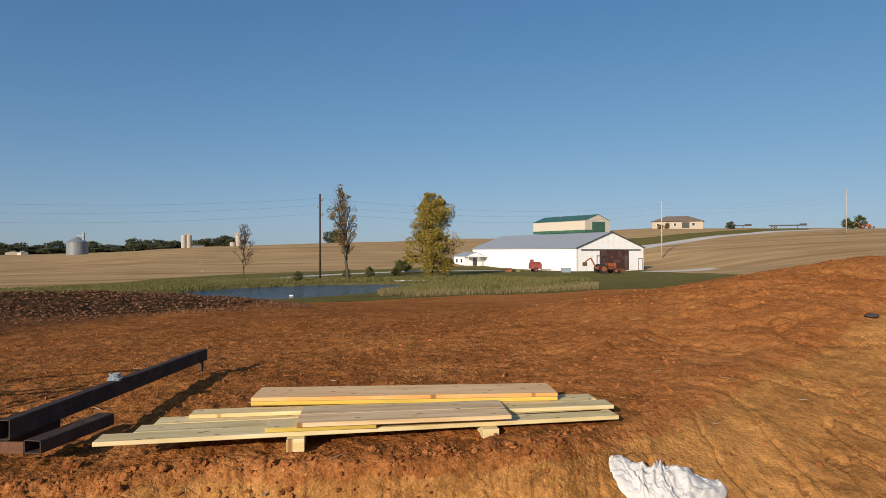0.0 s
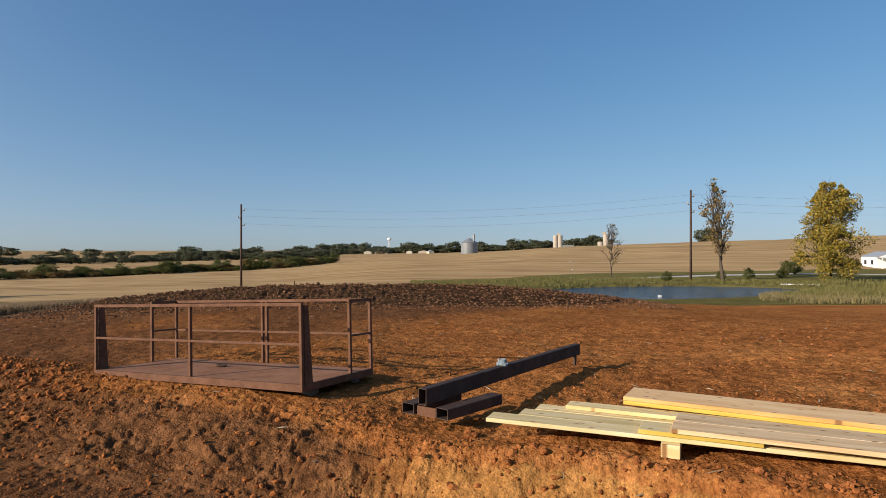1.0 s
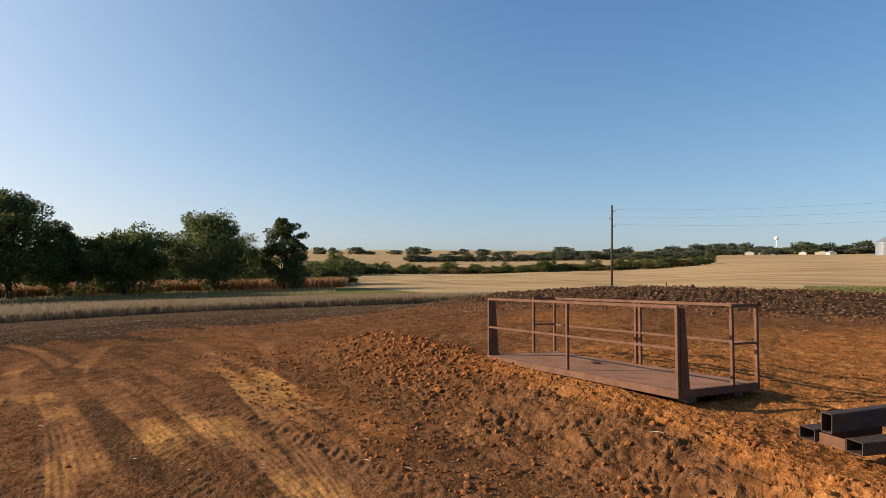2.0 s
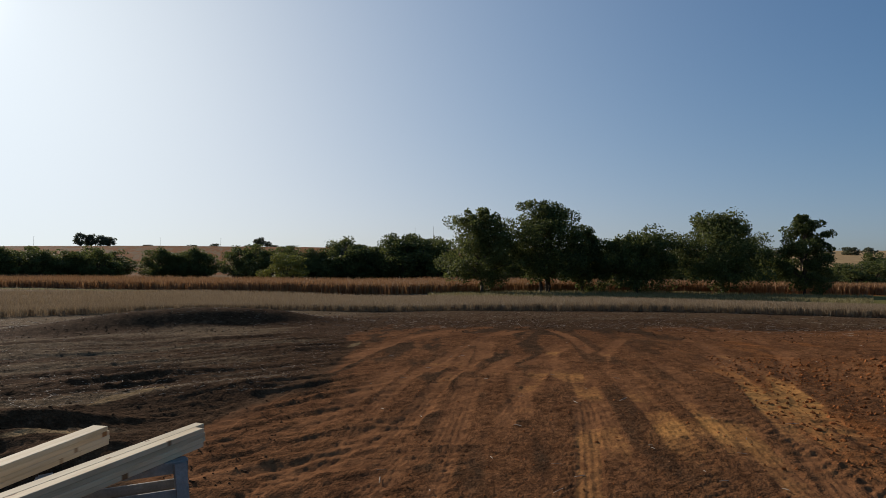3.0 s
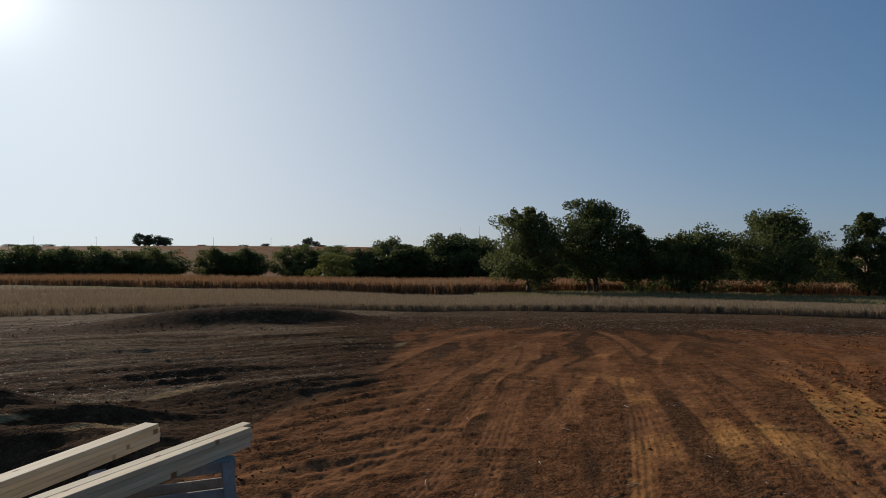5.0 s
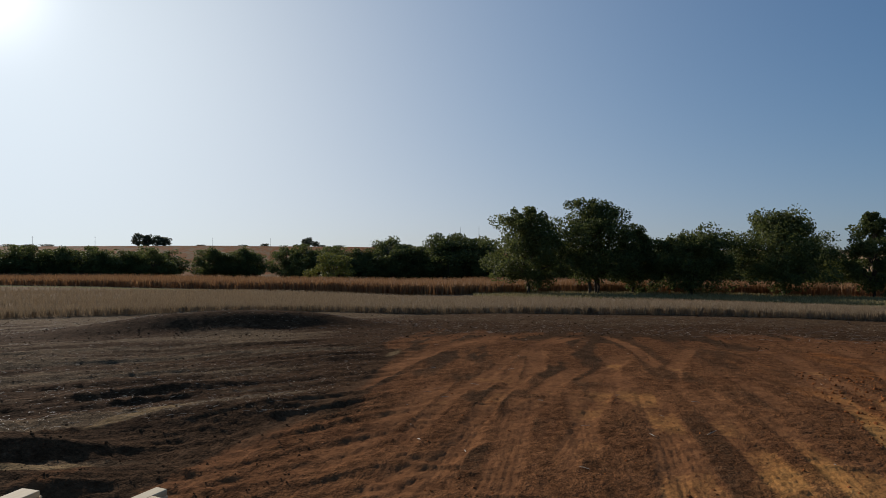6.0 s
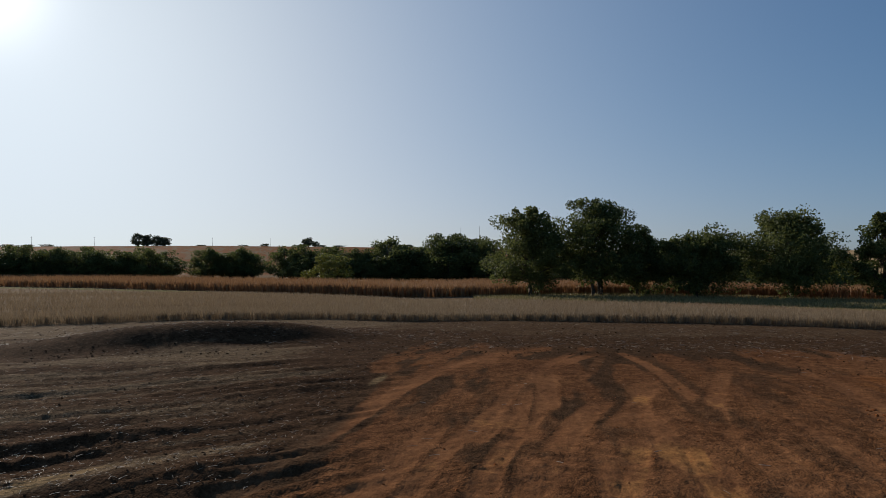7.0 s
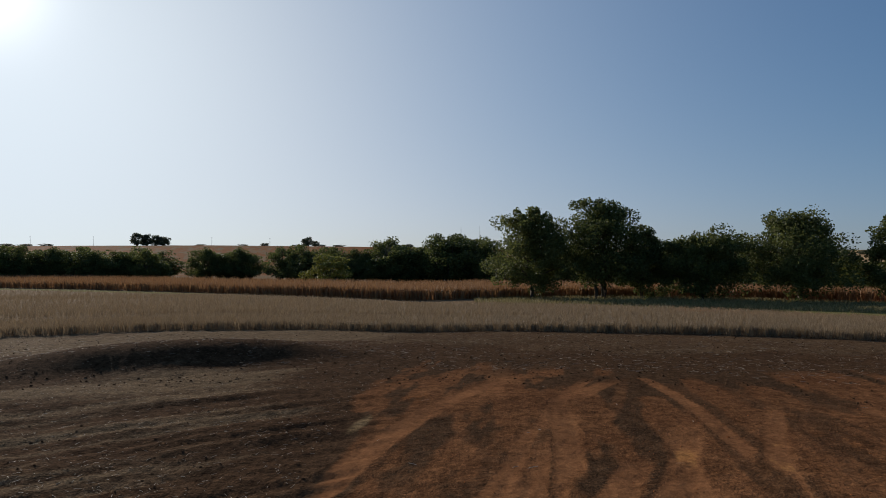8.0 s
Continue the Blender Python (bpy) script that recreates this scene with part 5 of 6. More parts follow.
def off_things(x, y):
    """Leaves out what would lie in the lumber, under the platform or in the sack."""
    c, s = math.cos(radians(LT)), math.sin(radians(LT))
    u, v = (x + 2.86) * c + (y - 5.06) * s, -(x + 2.86) * s + (y - 5.06) * c
    lumber = (u > -0.15) & (u < 5.0) & (v > -0.03) & (v < 1.5)
    plat = (x > -10.6) & (x < -5.8) & (y > 5.6) & (y < 7.5)
    tubes = (x > -4.1) & (x < -3.3) & (y > 5.1) & (y < 9.4)
    sack = ((x - SACK[0]) / 0.8) ** 2 + ((y - SACK[1]) / 0.6) ** 2 < 1
    return ~(lumber | plat | tubes | sack)


gen = np.random.default_rng(17)
# bank face and its foot
x = gen.uniform(-17, 2.5, 15000)
t = gen.uniform(-0.45, 1.25, 15000)
y = foot(x) + (top_edge(x) - foot(x)) * t
keep = (gen.uniform(0, 1, 15000) < np.interp(t, [-0.45, 0.1, 0.25, 0.8, 1.0, 1.25], [0.5, 0.9, 0.3, 0.3, 0.9, 0.3])) & off_things(x, y) & (np.hypot(x, y) > 3.2)
x, y = x[keep], y[keep]
lumps("bank_clods", x, y, clod_size(gen, len(x), 0.006, 0.045), M_CLOD, "broken red clay clods on the bank", 1, False)
x, y = gen.normal(-12.2, 1.8, 4200), gen.normal(4.5, 0.6, 4200)
lumps("spoil_clods", x, y, clod_size(gen, len(x), 0.007, 0.06), M_CLOD, "tumbled red clay clods on the spoil slope", 8, False)
x, y = over_site(gen, 42000, -40, 118, 5.0, 22, 1.0)
keep = off_things(x, y) & ((cut(x, y) > 0.9) | (gen.uniform(0, 1, len(x)) < 0.10)) & (pile_mask(x, y) < 0.3)
x, y = x[keep], y[keep]
lumps("clay_clods", x, y, clod_size(gen, len(x), 0.006, 0.030), M_CLOD, "loose red clay clods over the site", 2)
x, y = gen.normal(9.5, 5, 9000), gen.normal(11.0, 4, 9000)
keep = np.hypot(x, y) > 6
x, y = x[keep], y[keep]
lumps("heap_clods", x, y, clod_size(gen, len(x), 0.006, 0.05), M_CLOD, "red clay clods on the spoil heap", 3)
# rows of cleat prints over the spread topsoil
u, v = gen.uniform(-16, 16, 30000), gen.uniform(-8, 8, 30000)
v = np.round(v / 0.62) * 0.62 + gen.normal(0, 0.07, 30000)
u = np.round(u / 0.24) * 0.24 + gen.normal(0, 0.05, 30000)
c41, s41 = math.cos(radians(41)), math.sin(radians(41))
x, y = -20.8 + u * c41 - v * s41, 24.6 + u * s41 + v * c41
keep = pile_mask(x, y) > 0.22
x, y = x[keep], y[keep]
lumps("topsoil_clods", x, y, clod_size(gen, len(x), 0.03, 0.085), M_PILECLOD, "brown topsoil clods in rows over the spread heap", 4)
x, y = over_site(gen, 10000, 104, 168, 5.5, 30)
keep = (np.hypot(x, y) > dark_edge((np.degrees(np.arctan2(-x, y)) + 90) % 360 - 90) - 1)
x, y = x[keep], y[keep]
lumps("dark_clods", x, y, clod_size(gen, len(x), 0.005, 0.026), M_DARKCLOD, "dark soil clods beside the dig", 5)
x, y = over_site(gen, 8000, 58, 150, 22, 40)
lumps("edge_clods", x, y, clod_size(gen, len(x), 0.010, 0.05), M_DARKCLOD, "dark soil clods along the crop's edge", 6)


def litter(name, x, y, ln, wide, mat, label, seed):
    """Bits of straw and stalk lying flat."""
    gen = np.random.default_rng(seed)
    n = len(x)
    a = gen.uniform(0, np.pi, n)
    l, w = ln * gen.uniform(0.3, 1.3, n) / 2, wide * gen.uniform(0.6, 1.4, n) / 2
    z = height(x, y) + 0.012
    dx, dy = np.cos(a) * l, np.sin(a) * l
    ex, ey = -np.sin(a) * w, np.cos(a) * w
    t = gen.uniform(-0.25, 0.35, n) * l
    up = np.clip(t, -0.008, 1)
    v = np.stack([np.stack([x - dx - ex, y - dy - ey, z], 1), np.stack([x + dx - ex, y + dy - ey, z + up], 1),
                  np.stack([x + dx + ex, y + dy + ey, z + up], 1), np.stack([x - dx + ex, y - dy + ey, z], 1),
                  np.stack([x, y, z + w * 1.2 + up / 2], 1)], 1).reshape(-1, 3)
    i = np.arange(n) * 5
    f = np.concatenate([np.stack([i, i + 1, i + 4], 1), np.stack([i + 1, i + 2, i + 4], 1), np.stack([i + 2, i + 3, i + 4], 1), np.stack([i + 3, i, i + 4], 1)])
    return tagged(new(name, mesh_from(name, v, f, mat)), label, "litter", kind="stuff")


x, y = over_site(gen, 22000, 58, 168, 11, 41)
yy = (np.degrees(np.arctan2(-x, y)) + 90) % 360 - 90
keep = (np.hypot(x, y) > dark_edge(yy) + 1) & (gen.uniform(0, 1, len(x)) < 0.75)
litter("straw_litter", x[keep], y[keep], 0.08, 0.006, M_STICK, "bleached crop stalks scattered on dark soil", 9)
x, y = over_site(gen, 350, -35, 118, 5, 30)
keep = off_things(x, y)
litter("chaff", x[keep], y[keep], 0.14, 0.012, M_STICK, "sparse pale straw bits on red clay", 10)
x, y = over_site(gen, 3000, 58, 168, 25, 40.5)
litter("stalk_litter", x, y, 0.26, 0.010, M_STICK, "bleached stalks strewn along the soybean field's edge", 11)


# ======================= poles and wires =======================
def utility_pole(yaw, r, high, mat, label, rad=0.16, arm=False, turn=0.0):
    p = spot(yaw, r)
    top = empty("utility_pole", Matrix.Translation(p) @ pose(0, 0, 0, 0, 0, turn), label, "utility pole", "power line poles")
    part("shaft", rod(bmesh.new(), (0, 0, -0.5), (0, 0, high), rad, rad * 0.72, 10), mat, top, smooth=True)
    spots = []
    for k, (s, dz) in enumerate(((1, 0.9), (-1, 1.9), (1, 2.9))):
        bm = rod(bmesh.new(), (0, s * 0.1, high - dz), (0, s * 0.52, high - dz + 0.12), 0.05, 0.05, 6)
        rod(bm, (0, s * 0.50, high - dz + 0.10), (0, s * 0.50, high - dz + 0.34), 0.085, 0.06, 8)
        part("insulator", bm, M_GREYPOLE, top)
        spots.append(top.matrix_world @ Vector((0, s * 0.5, high - dz + 0.34)))
    if arm:
        part("cross_arm", boxed(-0.05, -1.0, high - 0.75, 0.05, 1.0, high - 0.63), mat, top)
    return spots


poles = [utility_pole(50.95, 87, 11.4, M_POLE, "tall dark wooden utility pole at the stubble field", turn=0),
         utility_pole(11.2, 85, 11.5, M_POLE, "tall dark wooden utility pole by the drive", turn=-40),
         utility_pole(-19.4, 150, 13.0, M_GREYPOLE, "weathered grey utility pole on the slope", turn=-60),
         utility_pole(-33.0, 218, 13.0, M_GREYPOLE, "weathered grey utility pole on the hill", arm=True, turn=-60)]
utility_pole(80.7, 150, 13.5, M_POLE, "dark utility pole behind the lone tree", turn=10)
for a, b in zip(poles, poles[1:]):
    for p, q in zip(a, b):
        ln = (q - p).length
        sag = [(p.lerp(q, t) - Vector((0, 0, ln * 0.02 * 4 * t * (1 - t))), 0.008) for t in np.linspace(0, 1, 17)]
        wire = new("power_line", mesh_from("power_line", *tube_mesh([sag], 4), M_WIRE))
        tagged(wire, "thin power line sagging between utility poles", "power line", "power lines")
stub = spot(46.4, 70)
bm = rod(bmesh.new(), (0, 0, -0.2), (0, 0, 1.2), 0.06, 0.05, 8)
box(bm, -0.09, -0.02, 0.72, 0.09, 0.02, 0.98)
ob = part("marker_post", bm, M_POLE)
ob.location = stub
tagged(ob, "short wooden marker post at the field's edge", "post")


# ======================= buildings =======================
def gabled(name, m, wide, deep, eave, ridge, wall_mat, roof_mat, label, over=0.25):
    """A shed: x along the gable front, y to the back; walls, two roof planes, gables."""
    top = empty(name, m, label, "building")
    t = 0.12
    for nm, a in (("side_wall", (-0.0, 0, -0.3, t, deep, eave)), ("side_wall", (wide - t, 0, -0.3, wide, deep, eave)),
                  ("end_wall", (t + 0.002, 0, -0.3, wide - t - 0.002, t, eave)), ("end_wall", (t + 0.002, deep - t, -0.3, wide - t - 0.002, deep, eave))):
        part(nm, boxed(*a), wall_mat, top)
    for y0 in (0.0, deep - t):
        bm = bmesh.new()
        lo = [bm.verts.new(c) for c in ((0, y0, eave + 0.002), (wide, y0, eave + 0.002), (wide / 2, y0, ridge - 0.02))]
        hi = [bm.verts.new((v.co.x, y0 + t, v.co.z)) for v in lo]
        bm.faces.new(lo)
        bm.faces.new(hi[::-1])
        for k in range(3):
            bm.faces.new((lo[k], hi[k], hi[(k + 1) % 3], lo[(k + 1) % 3]))
        bmesh.ops.recalc_face_normals(bm, faces=bm.faces)
        part("gable", bm, wall_mat, top)
    slope = (ridge - eave) / (wide / 2)
    for s in (0, 1):
        bm = bmesh.new()
        xe = -over if s == 0 else wide + over
        ze = eave - over * slope
        th = 0.09
        prof = [(xe, ze + 0.01), (wide / 2, ridge + 0.01), (wide / 2, ridge + th), (xe, ze + th)]
        lo = [bm.verts.new((px, -over, pz)) for px, pz in prof]
        hi = [bm.verts.new((px, deep + over, pz)) for px, pz in prof]
        bm.faces.new(lo)
        bm.faces.new(hi[::-1])
        for k in range(4):
            bm.faces.new((lo[k], hi[k], hi[(k + 1) % 4], lo[(k + 1) % 4]))
        bmesh.ops.recalc_face_normals(bm, faces=bm.faces)
        part("roof_plane", bm, roof_mat, top)
    return top


BARN_TURN = 28.0
BARN = pose(24.2, 112.4, -1.25, 0, 0, BARN_TURN)
barn = gabled("long_shed", BARN, 16.5, 36.8, 4.2, 7.15, M_WHITEWALL, M_GREYROOF, "long white metal shed with a grey roof and brown door")
part("sliding_door", boxed(5.4, -0.10, 0.05, 12.6, -0.02, 3.75), M_BROWNDOOR, barn, "dark brown sliding door, closed")
part("door_track", boxed(1.0, -0.14, 3.78, 15.6, -0.02, 3.98), M_TRIM, barn)
side = part("entry_door", boxed(15.2, -0.06, 0.0, 16.1, -0.02, 2.05), M_WHITE, barn)
part("door_frame", boxed(15.1, -0.05, 0.0, 15.19, -0.02, 2.15), M_TRIM, side)
part("door_frame", boxed(16.11, -0.05, 0.0, 16.2, -0.02, 2.15), M_TRIM, side)
part("door_frame", boxed(15.1, -0.05, 2.152, 16.2, -0.02, 2.25), M_TRIM, side)
part("corner_trim", boxed(-0.03, -0.04, 0, 0.09, -0.005, 4.15), M_TRIM, barn)
for s in (0, 1):
    bm = bmesh.new()
    a, b = ((-0.3, -0.30, 4.2), (8.25, -0.30, 7.24)) if s == 0 else ((16.8, -0.30, 4.2), (8.25, -0.30, 7.24))
    rod(bm, a, b, 0.07, sides=4)
    part("gable_trim", bm, M_TRIM, barn)

leanto = gabled("porch_annex", BARN @ pose(-5.2, 31.5, 0.1), 5.2, 5.0, 2.4, 3.3, M_WHITEWALL, M_GREYROOF, "small white annex with a porch beside the long shed", 0.15)
for k, y in enumerate((0.9, 3.0)):
    w = part("window", boxed(-0.06, y, 0.9, -0.01, y + 0.9, 1.9), M_WHITE, leanto)
    part("pane", boxed(-0.075, y + 0.09, 0.99, -0.062, y + 0.81, 1.81), M_GLASS, w)
part("door", boxed(2.2, -0.07, 0.0, 3.1, -0.01, 2.05), M_GLASS, leanto)
for x in (0.1, 2.6, 5.0):
    part("porch_post", boxed(x - 0.06, -1.5, -0.4, x + 0.06, -1.38, 2.2), M_WHITE, leanto)
part("porch_roof", boxed(-0.1, -1.6, 2.21, 5.2, -0.16, 2.31), M_GREYROOF, leanto)

gp = spot(-12.9, 262)
green = gabled("green_roofed_shed", Matrix.Translation((gp.x, gp.y, 10.3)) @ pose(0, 0, 0, 0, 0, 33), 14.5, 32, 4.9, 7.4, M_TANWALL, M_GREENROOF, "tan metal shed with a green roof on the hill")
part("roller_door", boxed(4.0, -0.12, -0.2, 11.5, -0.02, 4.3), M_GREENROOF, green, "green roller door")
part("wainscot", boxed(-0.08, 0, -0.3, -0.01, 32, 0.9), M_GREENROOF, green)
part("wainscot", boxed(0, -0.08, -0.3, 3.98, -0.02, 0.9), M_GREENROOF, green)
for y in (9, 22):
    part("roof_vent", rod(bmesh.new(), (7.25, y, 7.45), (7.25, y, 8.1), 0.3, 0.2, 8), M_GREYROOF, green)


def hip_house(m, label, ln=21.0, dp=12.0, eave=3.0, ridge=5.6):
    top = empty("house", m, label, "house")
    part("wall", boxed(0, 0, -0.5, ln, dp, eave), M_BRICKWALL, top)
    bm = bmesh.new()
    o = 0.6
    base = [bm.verts.new(c) for c in ((-o, -o, eave + 0.003), (ln + o, -o, eave + 0.003), (ln + o, dp + o, eave + 0.003), (-o, dp + o, eave + 0.003))]
    r0, r1 = bm.verts.new((dp / 2, dp / 2, ridge)), bm.verts.new((ln - dp / 2, dp / 2, ridge))
    bm.faces.new(base[::-1])
    bm.faces.new((base[0], base[1], r1, r0))
    bm.faces.new((base[1], base[2], r1))
    bm.faces.new((base[2], base[3], r0, r1))
    bm.faces.new((base[3], base[0], r0))
    part("roof", bm, M_SHINGLE, top)
    for x in (2.0, 6.0, 9.0, 16.5):
        w = part("window", boxed(x, -0.06, 0.9, x + 1.3, -0.01, 2.3), M_WHITE, top)
        part("pane", boxed(x + 0.1, -0.075, 1.0, x + 1.2, -0.062, 2.2), M_GLASS, w)
    # the porch is only a flat dark panel set on the front wall
    part("porch", boxed(12.5, -0.07, 0.0, 15.5, -0.01, 2.6), M_TRIM, top)
    return top


hp = spot(-18.6, 292)
hip_house(Matrix.Translation(hp) @ pose(0, 0, 0, 0, 0, -22), "low tan brick house with a brown hipped roof")
row_of(-18.9, -20.4, 284, 284, 2, 2.6, 2.4, (0, 4), 2, "house shrubs")


def flat_trailer(yaw, r, ln, turn):
    """A long flatbed on two axles with a raised neck."""
    top = empty("flatbed_trailer", Matrix.Translation(spot(yaw, r)) @ pose(0, 0, 0, 0, 0, turn), "long dark flatbed trailer parked along the hill", "trailer", "parked trailers")
    part("bed", boxed(0, 0, 1.05, ln, 2.5, 1.45, bevel=0.03), M_TRIM, top)
    part("neck", boxed(ln - 2.6, 0.3, 1.452, ln, 2.2, 1.9, bevel=0.03), M_TRIM, top)
    part("landing_gear", boxed(ln - 3.4, 0.9, -0.1, ln - 3.2, 1.6, 1.048), M_TRIM, top)
    for x in (1.2, 2.5):
        for y in (0.25, 2.25):
            wheel(top, x, y, 0.5, 0.3, M_GREYPOLE)
    return top


def grain_bin(yaw, r, rad, wall, peak, label):
    p = spot(yaw, r)
    top = empty("grain_bin", Matrix.Translation(p), label, "grain bin")
    part("shell", rod(bmesh.new(), (0, 0, -1), (0, 0, wall), rad, rad, 32), M_BIN, top, smooth=False)
    part("roof", rod(bmesh.new(), (0, 0, wall + 0.01), (0, 0, peak), rad * 1.03, rad * 0.08, 32), M_BIN, top)
    bm = boxed(rad * 0.55, -0.7, wall * 0.9, rad * 0.55 + 1.3, 0.7, peak + 3.0)
    box(bm, -rad * 0.1, -0.3, peak + 0.5, rad * 0.7, 0.3, peak + 1.0)
    part("bucket_elevator", bm, M_BIN, top)
    return top


grain_bin(30.5, 520, 7.0, 9.0, 13.0, "round galvanised grain bin with a conical roof")


def silo_group(yaw, r, heights, label, rad=2.4):
    p = spot(yaw, r)
    top = empty("grain_elevator", Matrix.Translation(p) @ pose(0, 0, 0, 0, 0, yaw), label, "grain elevator")
    for k, h in enumerate(heights):
        part("silo", rod(bmesh.new(), (k * rad * 1.9, 0, -6), (k * rad * 1.9, 0, h), rad, rad, 20), M_CONCRETE, top)
    part("head_house", boxed(rad * 0.5, -1.4, max(heights) + 0.01, rad * 2.0, 1.4, max(heights) + 2.2), M_CONCRETE, top)
    part("annex", boxed(len(heights) * rad * 1.9 - rad, -3, -6, len(heights) * rad * 1.9 + 9, 3, 3.2), M_BIN, top)
    return top


silo_group(22.65, 640, (13, 13), "pale concrete grain elevator beyond the stubble hill")
silo_group(18.7, 640, (5.5, 13.0), "pale concrete grain elevator beyond the stubble hill", 2.8)

tp = spot(37.87, 1500)
tower = empty("water_tower", Matrix.Translation((tp.x, tp.y, -8)), "small white water tower over the village", "water tower")
bm = bmesh.new()
bmesh.ops.create_uvsphere(bm, u_segments=20, v_segments=12, radius=4.6, matrix=Matrix.Translation((0, 0, 38)) @ Matrix.Diagonal((1, 1, 0.9, 1)))
part("tank", bm, M_WHITE, tower, smooth=True)
part("stem", rod(bmesh.new(), (0, 0, 0), (0, 0, 34), 1.6, 1.0, 12), M_WHITE, tower)
vil = random.Random(9)
for yaw, r, w, h in ((40.2, 980, 12, 6), (39.2, 960, 22, 6), (36.3, 980, 9, 5), (35.2, 960, 16, 5), (43.2, 980, 9, 5), (34.2, 900, 8, 5)):
    p = spot(yaw, r)
    ob = gabled("village_building", Matrix.Translation((p.x, p.y, p.z - 0.5)) @ pose(0, 0, 0, 0, 0, yaw + vil.uniform(-25, 25)), w, 10, h * 0.7, h, vil.choice((M_WHITEWALL, M_TANWALL, M_BRICKWALL)), vil.choice((M_GREYROOF, M_SHINGLE)), "small pale building among far village trees", 0.2)
    tagged(ob, group="village buildings")


# ======================= machines and oddments by the shed =======================
def wheel(parent, x, y, rad, wide, rim_mat):
    bm = rod(bmesh.new(), (x, y - wide / 2, rad), (x, y + wide / 2, rad), rad, rad, 18)
    w = part("wheel", bm, M_RUBBER, parent)
    part("rim", rod(bmesh.new(), (x, y - wide / 2 - 0.02, rad), (x, y + wide / 2 + 0.02, rad), rad * 0.55, rad * 0.55, 14), rim_mat, w)


def backhoe(m, label="old orange tractor backhoe parked before the shed"):
    top = empty("tractor_backhoe", m, label, "tractor")
    part("chassis", boxed(-1.9, -0.4, 0.65, 1.6, 0.4, 1.05, bevel=0.04), M_ORANGEPAINT, top)
    part("bonnet", boxed(-1.9, -0.38, 1.052, -0.3, 0.38, 1.65, bevel=0.08), M_ORANGEPAINT, top)
    cab = part("cab", boxed(-0.25, -0.65, 2.75, 1.15, 0.65, 2.9, bevel=0.03), M_TRIM, top)
    for x in (-0.2, 1.02):
        for y in (-0.6, 0.52):
            part("cab_post", boxed(x, y, 1.052, x + 0.08, y + 0.08, 2.748), M_TRIM, cab)
    part("seat", boxed(0.2, -0.3, 1.06, 0.7, 0.3, 1.6, bevel=0.05), M_TRIM, top)
    for y in (-0.85, 0.85):
        wheel(top, 0.7, y, 0.75, 0.42, M_ORANGEPAINT)
        wheel(top, -1.5, y, 0.45, 0.28, M_ORANGEPAINT)
    bm = rod(bmesh.new(), (1.6, 0, 0.9), (2.5, 0, 2.5), 0.14, 0.11, 6)
    rod(bm, (2.5, 0, 2.5), (3.5, 0, 1.9), 0.11, 0.09, 6)
    part("boom", bm, M_ORANGEPAINT, top)
    part("bucket", boxed(3.3, -0.3, 1.2, 3.85, 0.3, 1.85, bevel=0.06), M_RUST, top)
    bm = rod(bmesh.new(), (-0.4, -0.6, 1.2), (-2.6, -0.6, 0.5), 0.08, 0.08, 6)
    rod(bm, (-0.4, 0.6, 1.2), (-2.6, 0.6, 0.5), 0.08, 0.08, 6)
    part("loader_arm", bm, M_ORANGEPAINT, top)
    bm = bmesh.new()
    prism(bm, [(-0.95, 0.12), (0.95, 0.12), (0.95, 0.75), (-0.95, 0.75)], -3.1, -2.5)
    part("loader_bucket", bm, M_RUST, top)
    return top


flat_trailer(-24.6, 296, 9.5, -24)
flat_trailer(-27.7, 298, 14.0, -26)
p = spot(-14.6, 104)
backhoe(Matrix.Translation(p) @ pose(0, 0, 0, 0, 0, 195))
backhoe(Matrix.Translation(spot(-34.2, 286)) @ pose(0, 0, 0, 0, 0, 150), "orange digger parked beside bushes on the hill")
p = spot(-8.4, 108)
red = empty("red_implement", Matrix.Translation(p) @ pose(0, 0, 0, 0, 0, 10) @ Matrix.Diagonal((0.85, 0.85, 0.8, 1)), "faded red farm implement standing in the grass", "farm machine")
part("hopper", prism(bmesh.new(), [(-0.9, 0.7), (0.9, 0.7), (0.9, 1.5), (0.2, 2.2), (-0.9, 1.7)], -1.0, 1.2), M_RED, red)
part("spout", boxed(-0.9, -0.3, 2.0, -0.3, 0.3, 2.7, bevel=0.05), M_RED, red)
part("drawbar", boxed(1.2, -0.1, 0.5, 3.4, 0.1, 0.65), M_RUST, red)
for y in (-0.8, 0.8):
    wheel(red, 0, y, 0.5, 0.25, M_RED)
for yaw, r, w, h, mat, nm, lab in ((-6.0, 110, 1.2, 0.6, M_ORANGEPAINT, "orange_crate", "low orange crate in the grass by the shed"),
                                   (-11.2, 107, 1.5, 0.75, M_STRAP, "grey_tote", "grey plastic tote by the shed's corner"),
                                   (-6.9, 110, 0.8, 0.45, M_DRYGRASS, "yellow_pallet", "yellowish pallet in the grass by the shed")):
    p = spot(yaw, r)
    ob = part(nm, boxed(-w / 2, -w / 3, -0.05, w / 2, w / 3, h, bevel=0.05), mat)
    ob.location = p
    tagged(ob, lab, nm.split("_")[1])
dock = empty("floating_dock", pose(-4.2, 78.5, WATER + 0.02, 0, 0, 4), "white floating dock at the pond's edge", "dock")
part("dock_deck", boxed(-1.9, -0.9, 0.18, 1.9, 0.9, 0.32, bevel=0.03), M_WHITE, dock)
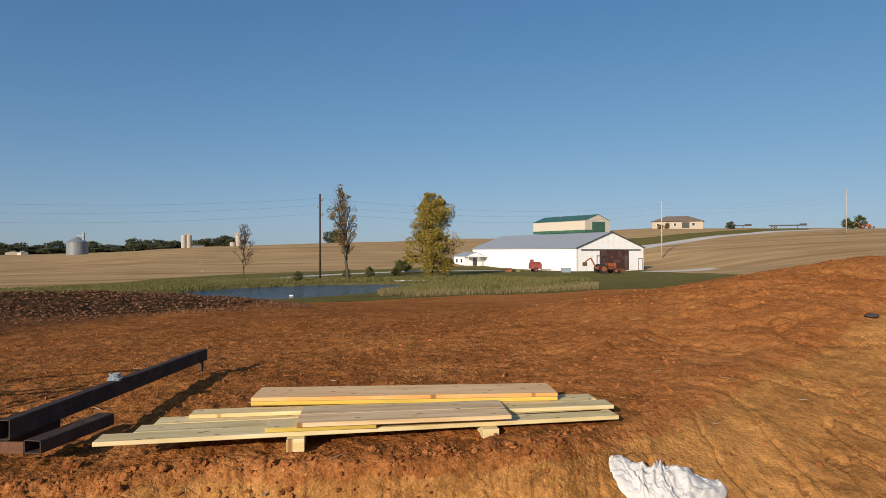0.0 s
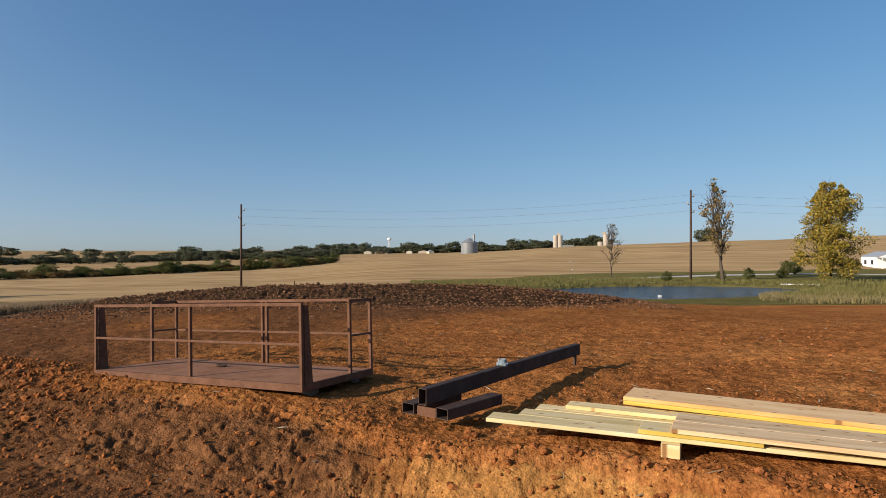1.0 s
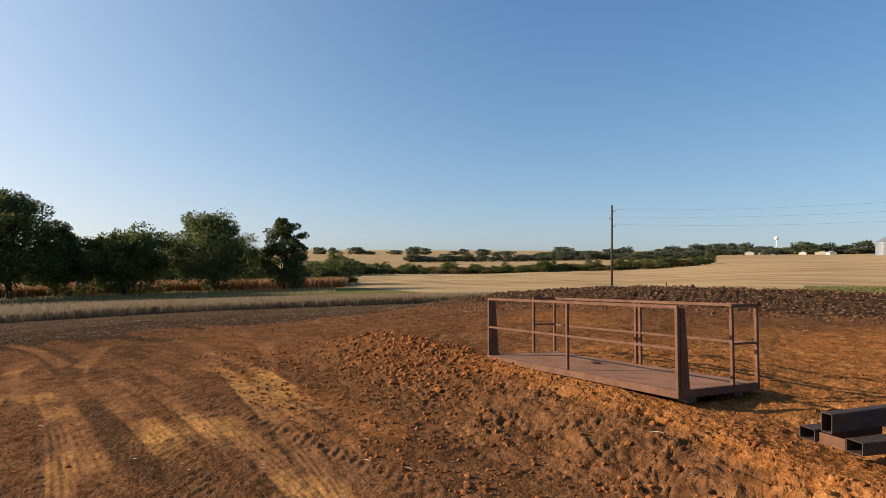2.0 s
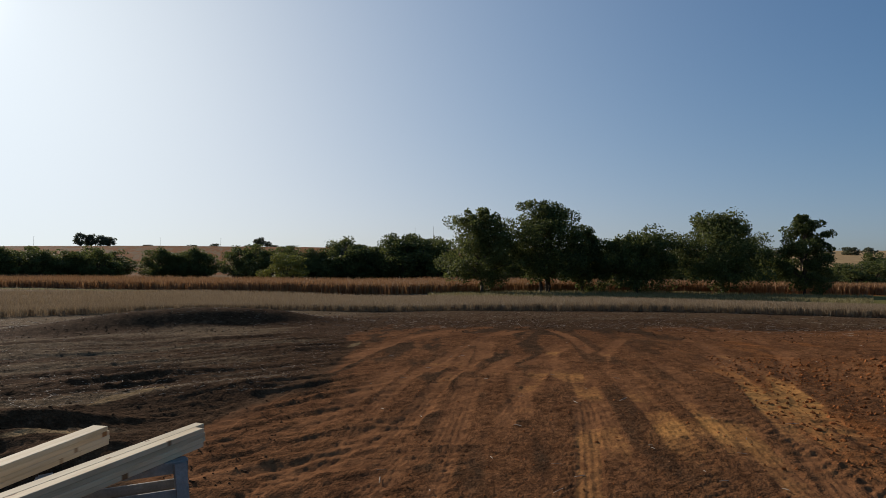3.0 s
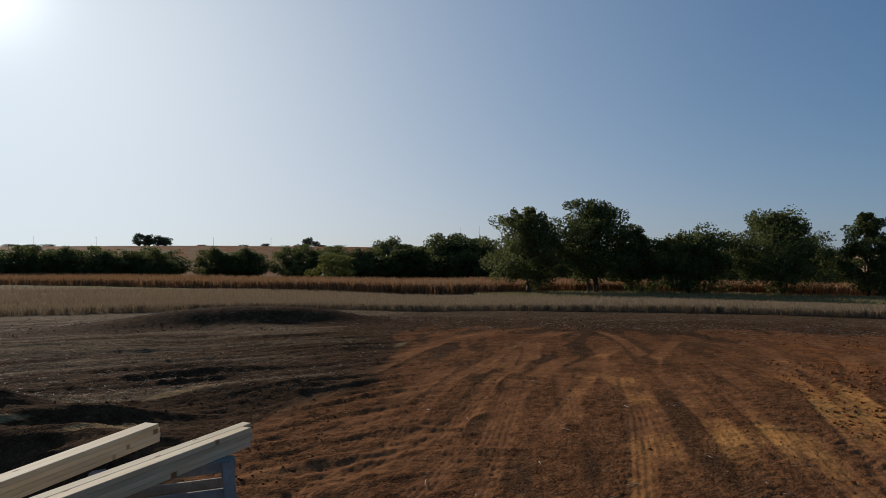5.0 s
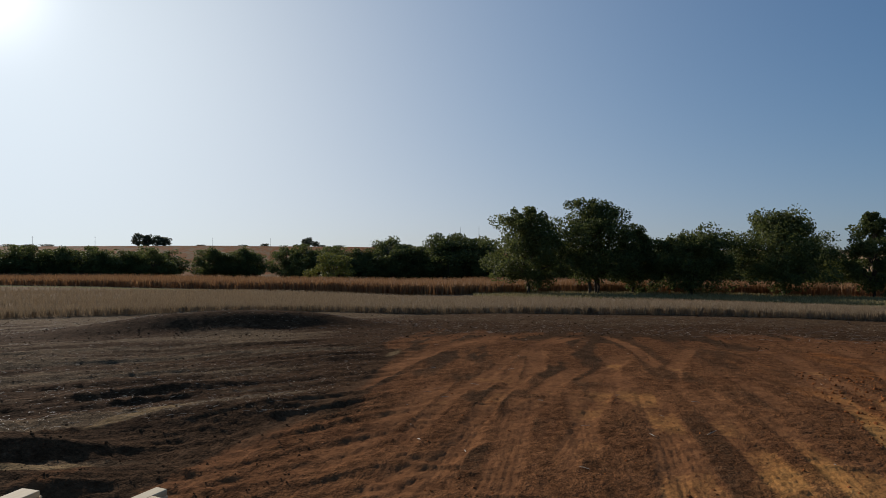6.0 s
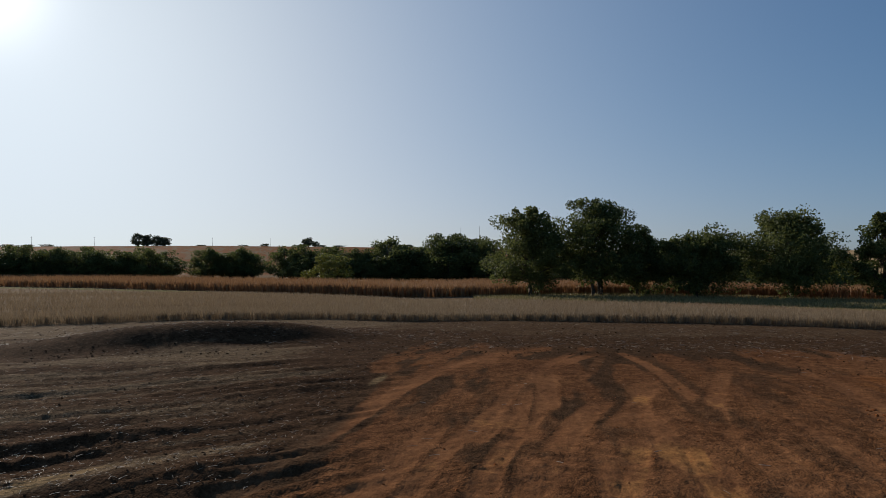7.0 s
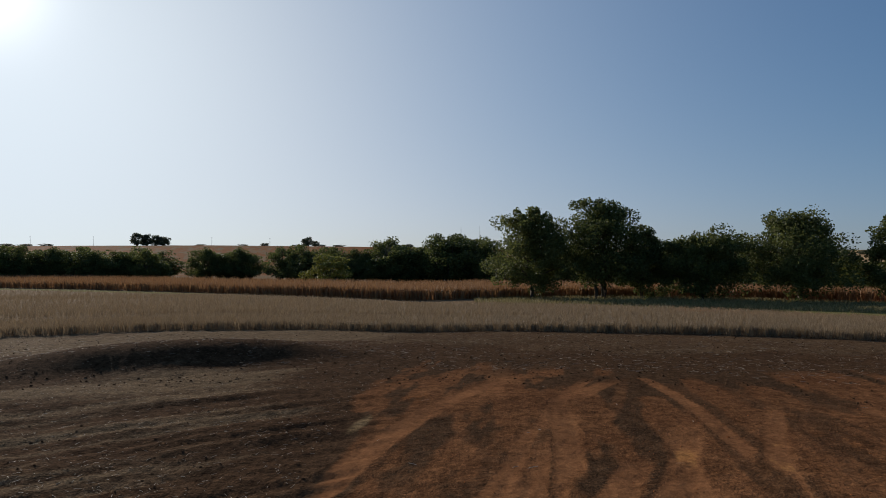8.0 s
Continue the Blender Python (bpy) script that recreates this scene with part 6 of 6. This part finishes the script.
for x in (-1.3, 1.3):
    part("float", boxed(x - 0.4, -0.8, 0.0, x + 0.4, 0.8, 0.178, bevel=0.04), M_WHITE, dock)
ob = part("float_buoy", boxed(-0.18, -0.09, -0.05, 0.18, 0.09, 0.05, bevel=0.03), M_WHITE)
ob.location = (-13.8, 56.5, WATER)
tagged(ob, "small pale float on the pond", "float")

# boards and a scrap of sheeting left on the spoil heap
for yaw, r, turn, ln in ((-28.6, 23.5, -12, 1.7), (-32.2, 23.0, 6, 2.6)):
    q = spot(yaw, r)
    ob = part("heap_board", boxed(-ln / 2, -0.1, 0, ln / 2, 0.1, 0.04, bevel=0.004), M_BROWNPINE)
    ob.matrix_world = Matrix.Translation(q + Vector((0, 0, 0.03))) @ pose(0, 0, 0, 0, 0, turn)
    tagged(ob, "weathered board lying on the red spoil heap", "board", "heap boards")
q = spot(-34.6, 12.5)
bm = bmesh.new()
bmesh.ops.create_icosphere(bm, subdivisions=2, radius=0.085, matrix=Matrix.Diagonal((1.5, 0.8, 0.5, 1)))
for v in bm.verts:
    v.co += Vector(noise.noise_vector(v.co * 9)) * 0.03
ob = part("sheeting_scrap", bm, M_TRIM, smooth=True)
ob.location = q + Vector((0, 0, 0.04))
tagged(ob, "crumpled scrap of dark plastic sheeting on clay", "scrap")

# thin poles on the far hill and two masts behind the trees
for yaw, r, high, rad, lab in ((152.0, 760, 10.5, 0.16, ""), (148.2, 760, 10.5, 0.16, ""), (144.0, 760, 10.5, 0.16, ""), (135.1, 760, 10.0, 0.16, ""), (130.3, 760, 10.0, 0.16, ""),
                               (113.2, 400, 21.0, 0.12, "mast"), (111.5, 400, 22.0, 0.12, "mast")):
    q = spot(yaw, r)
    bm = bmesh.new()
    rod(bm, (0, 0, -0.5), (0, 0, high), rad, rad * 0.6, 6)
    if not lab:
        box(bm, -1.0, -0.06, high - 0.9, 1.0, 0.06, high - 0.75)
    ob = part("far_mast" if lab else "far_pole", bm, M_POLE)
    ob.location = q
    tagged(ob, "thin dark mast rising behind the field trees" if lab else "slender wooden pole with a crossarm on the far hill", "mast" if lab else "utility pole", "far masts" if lab else "far poles")
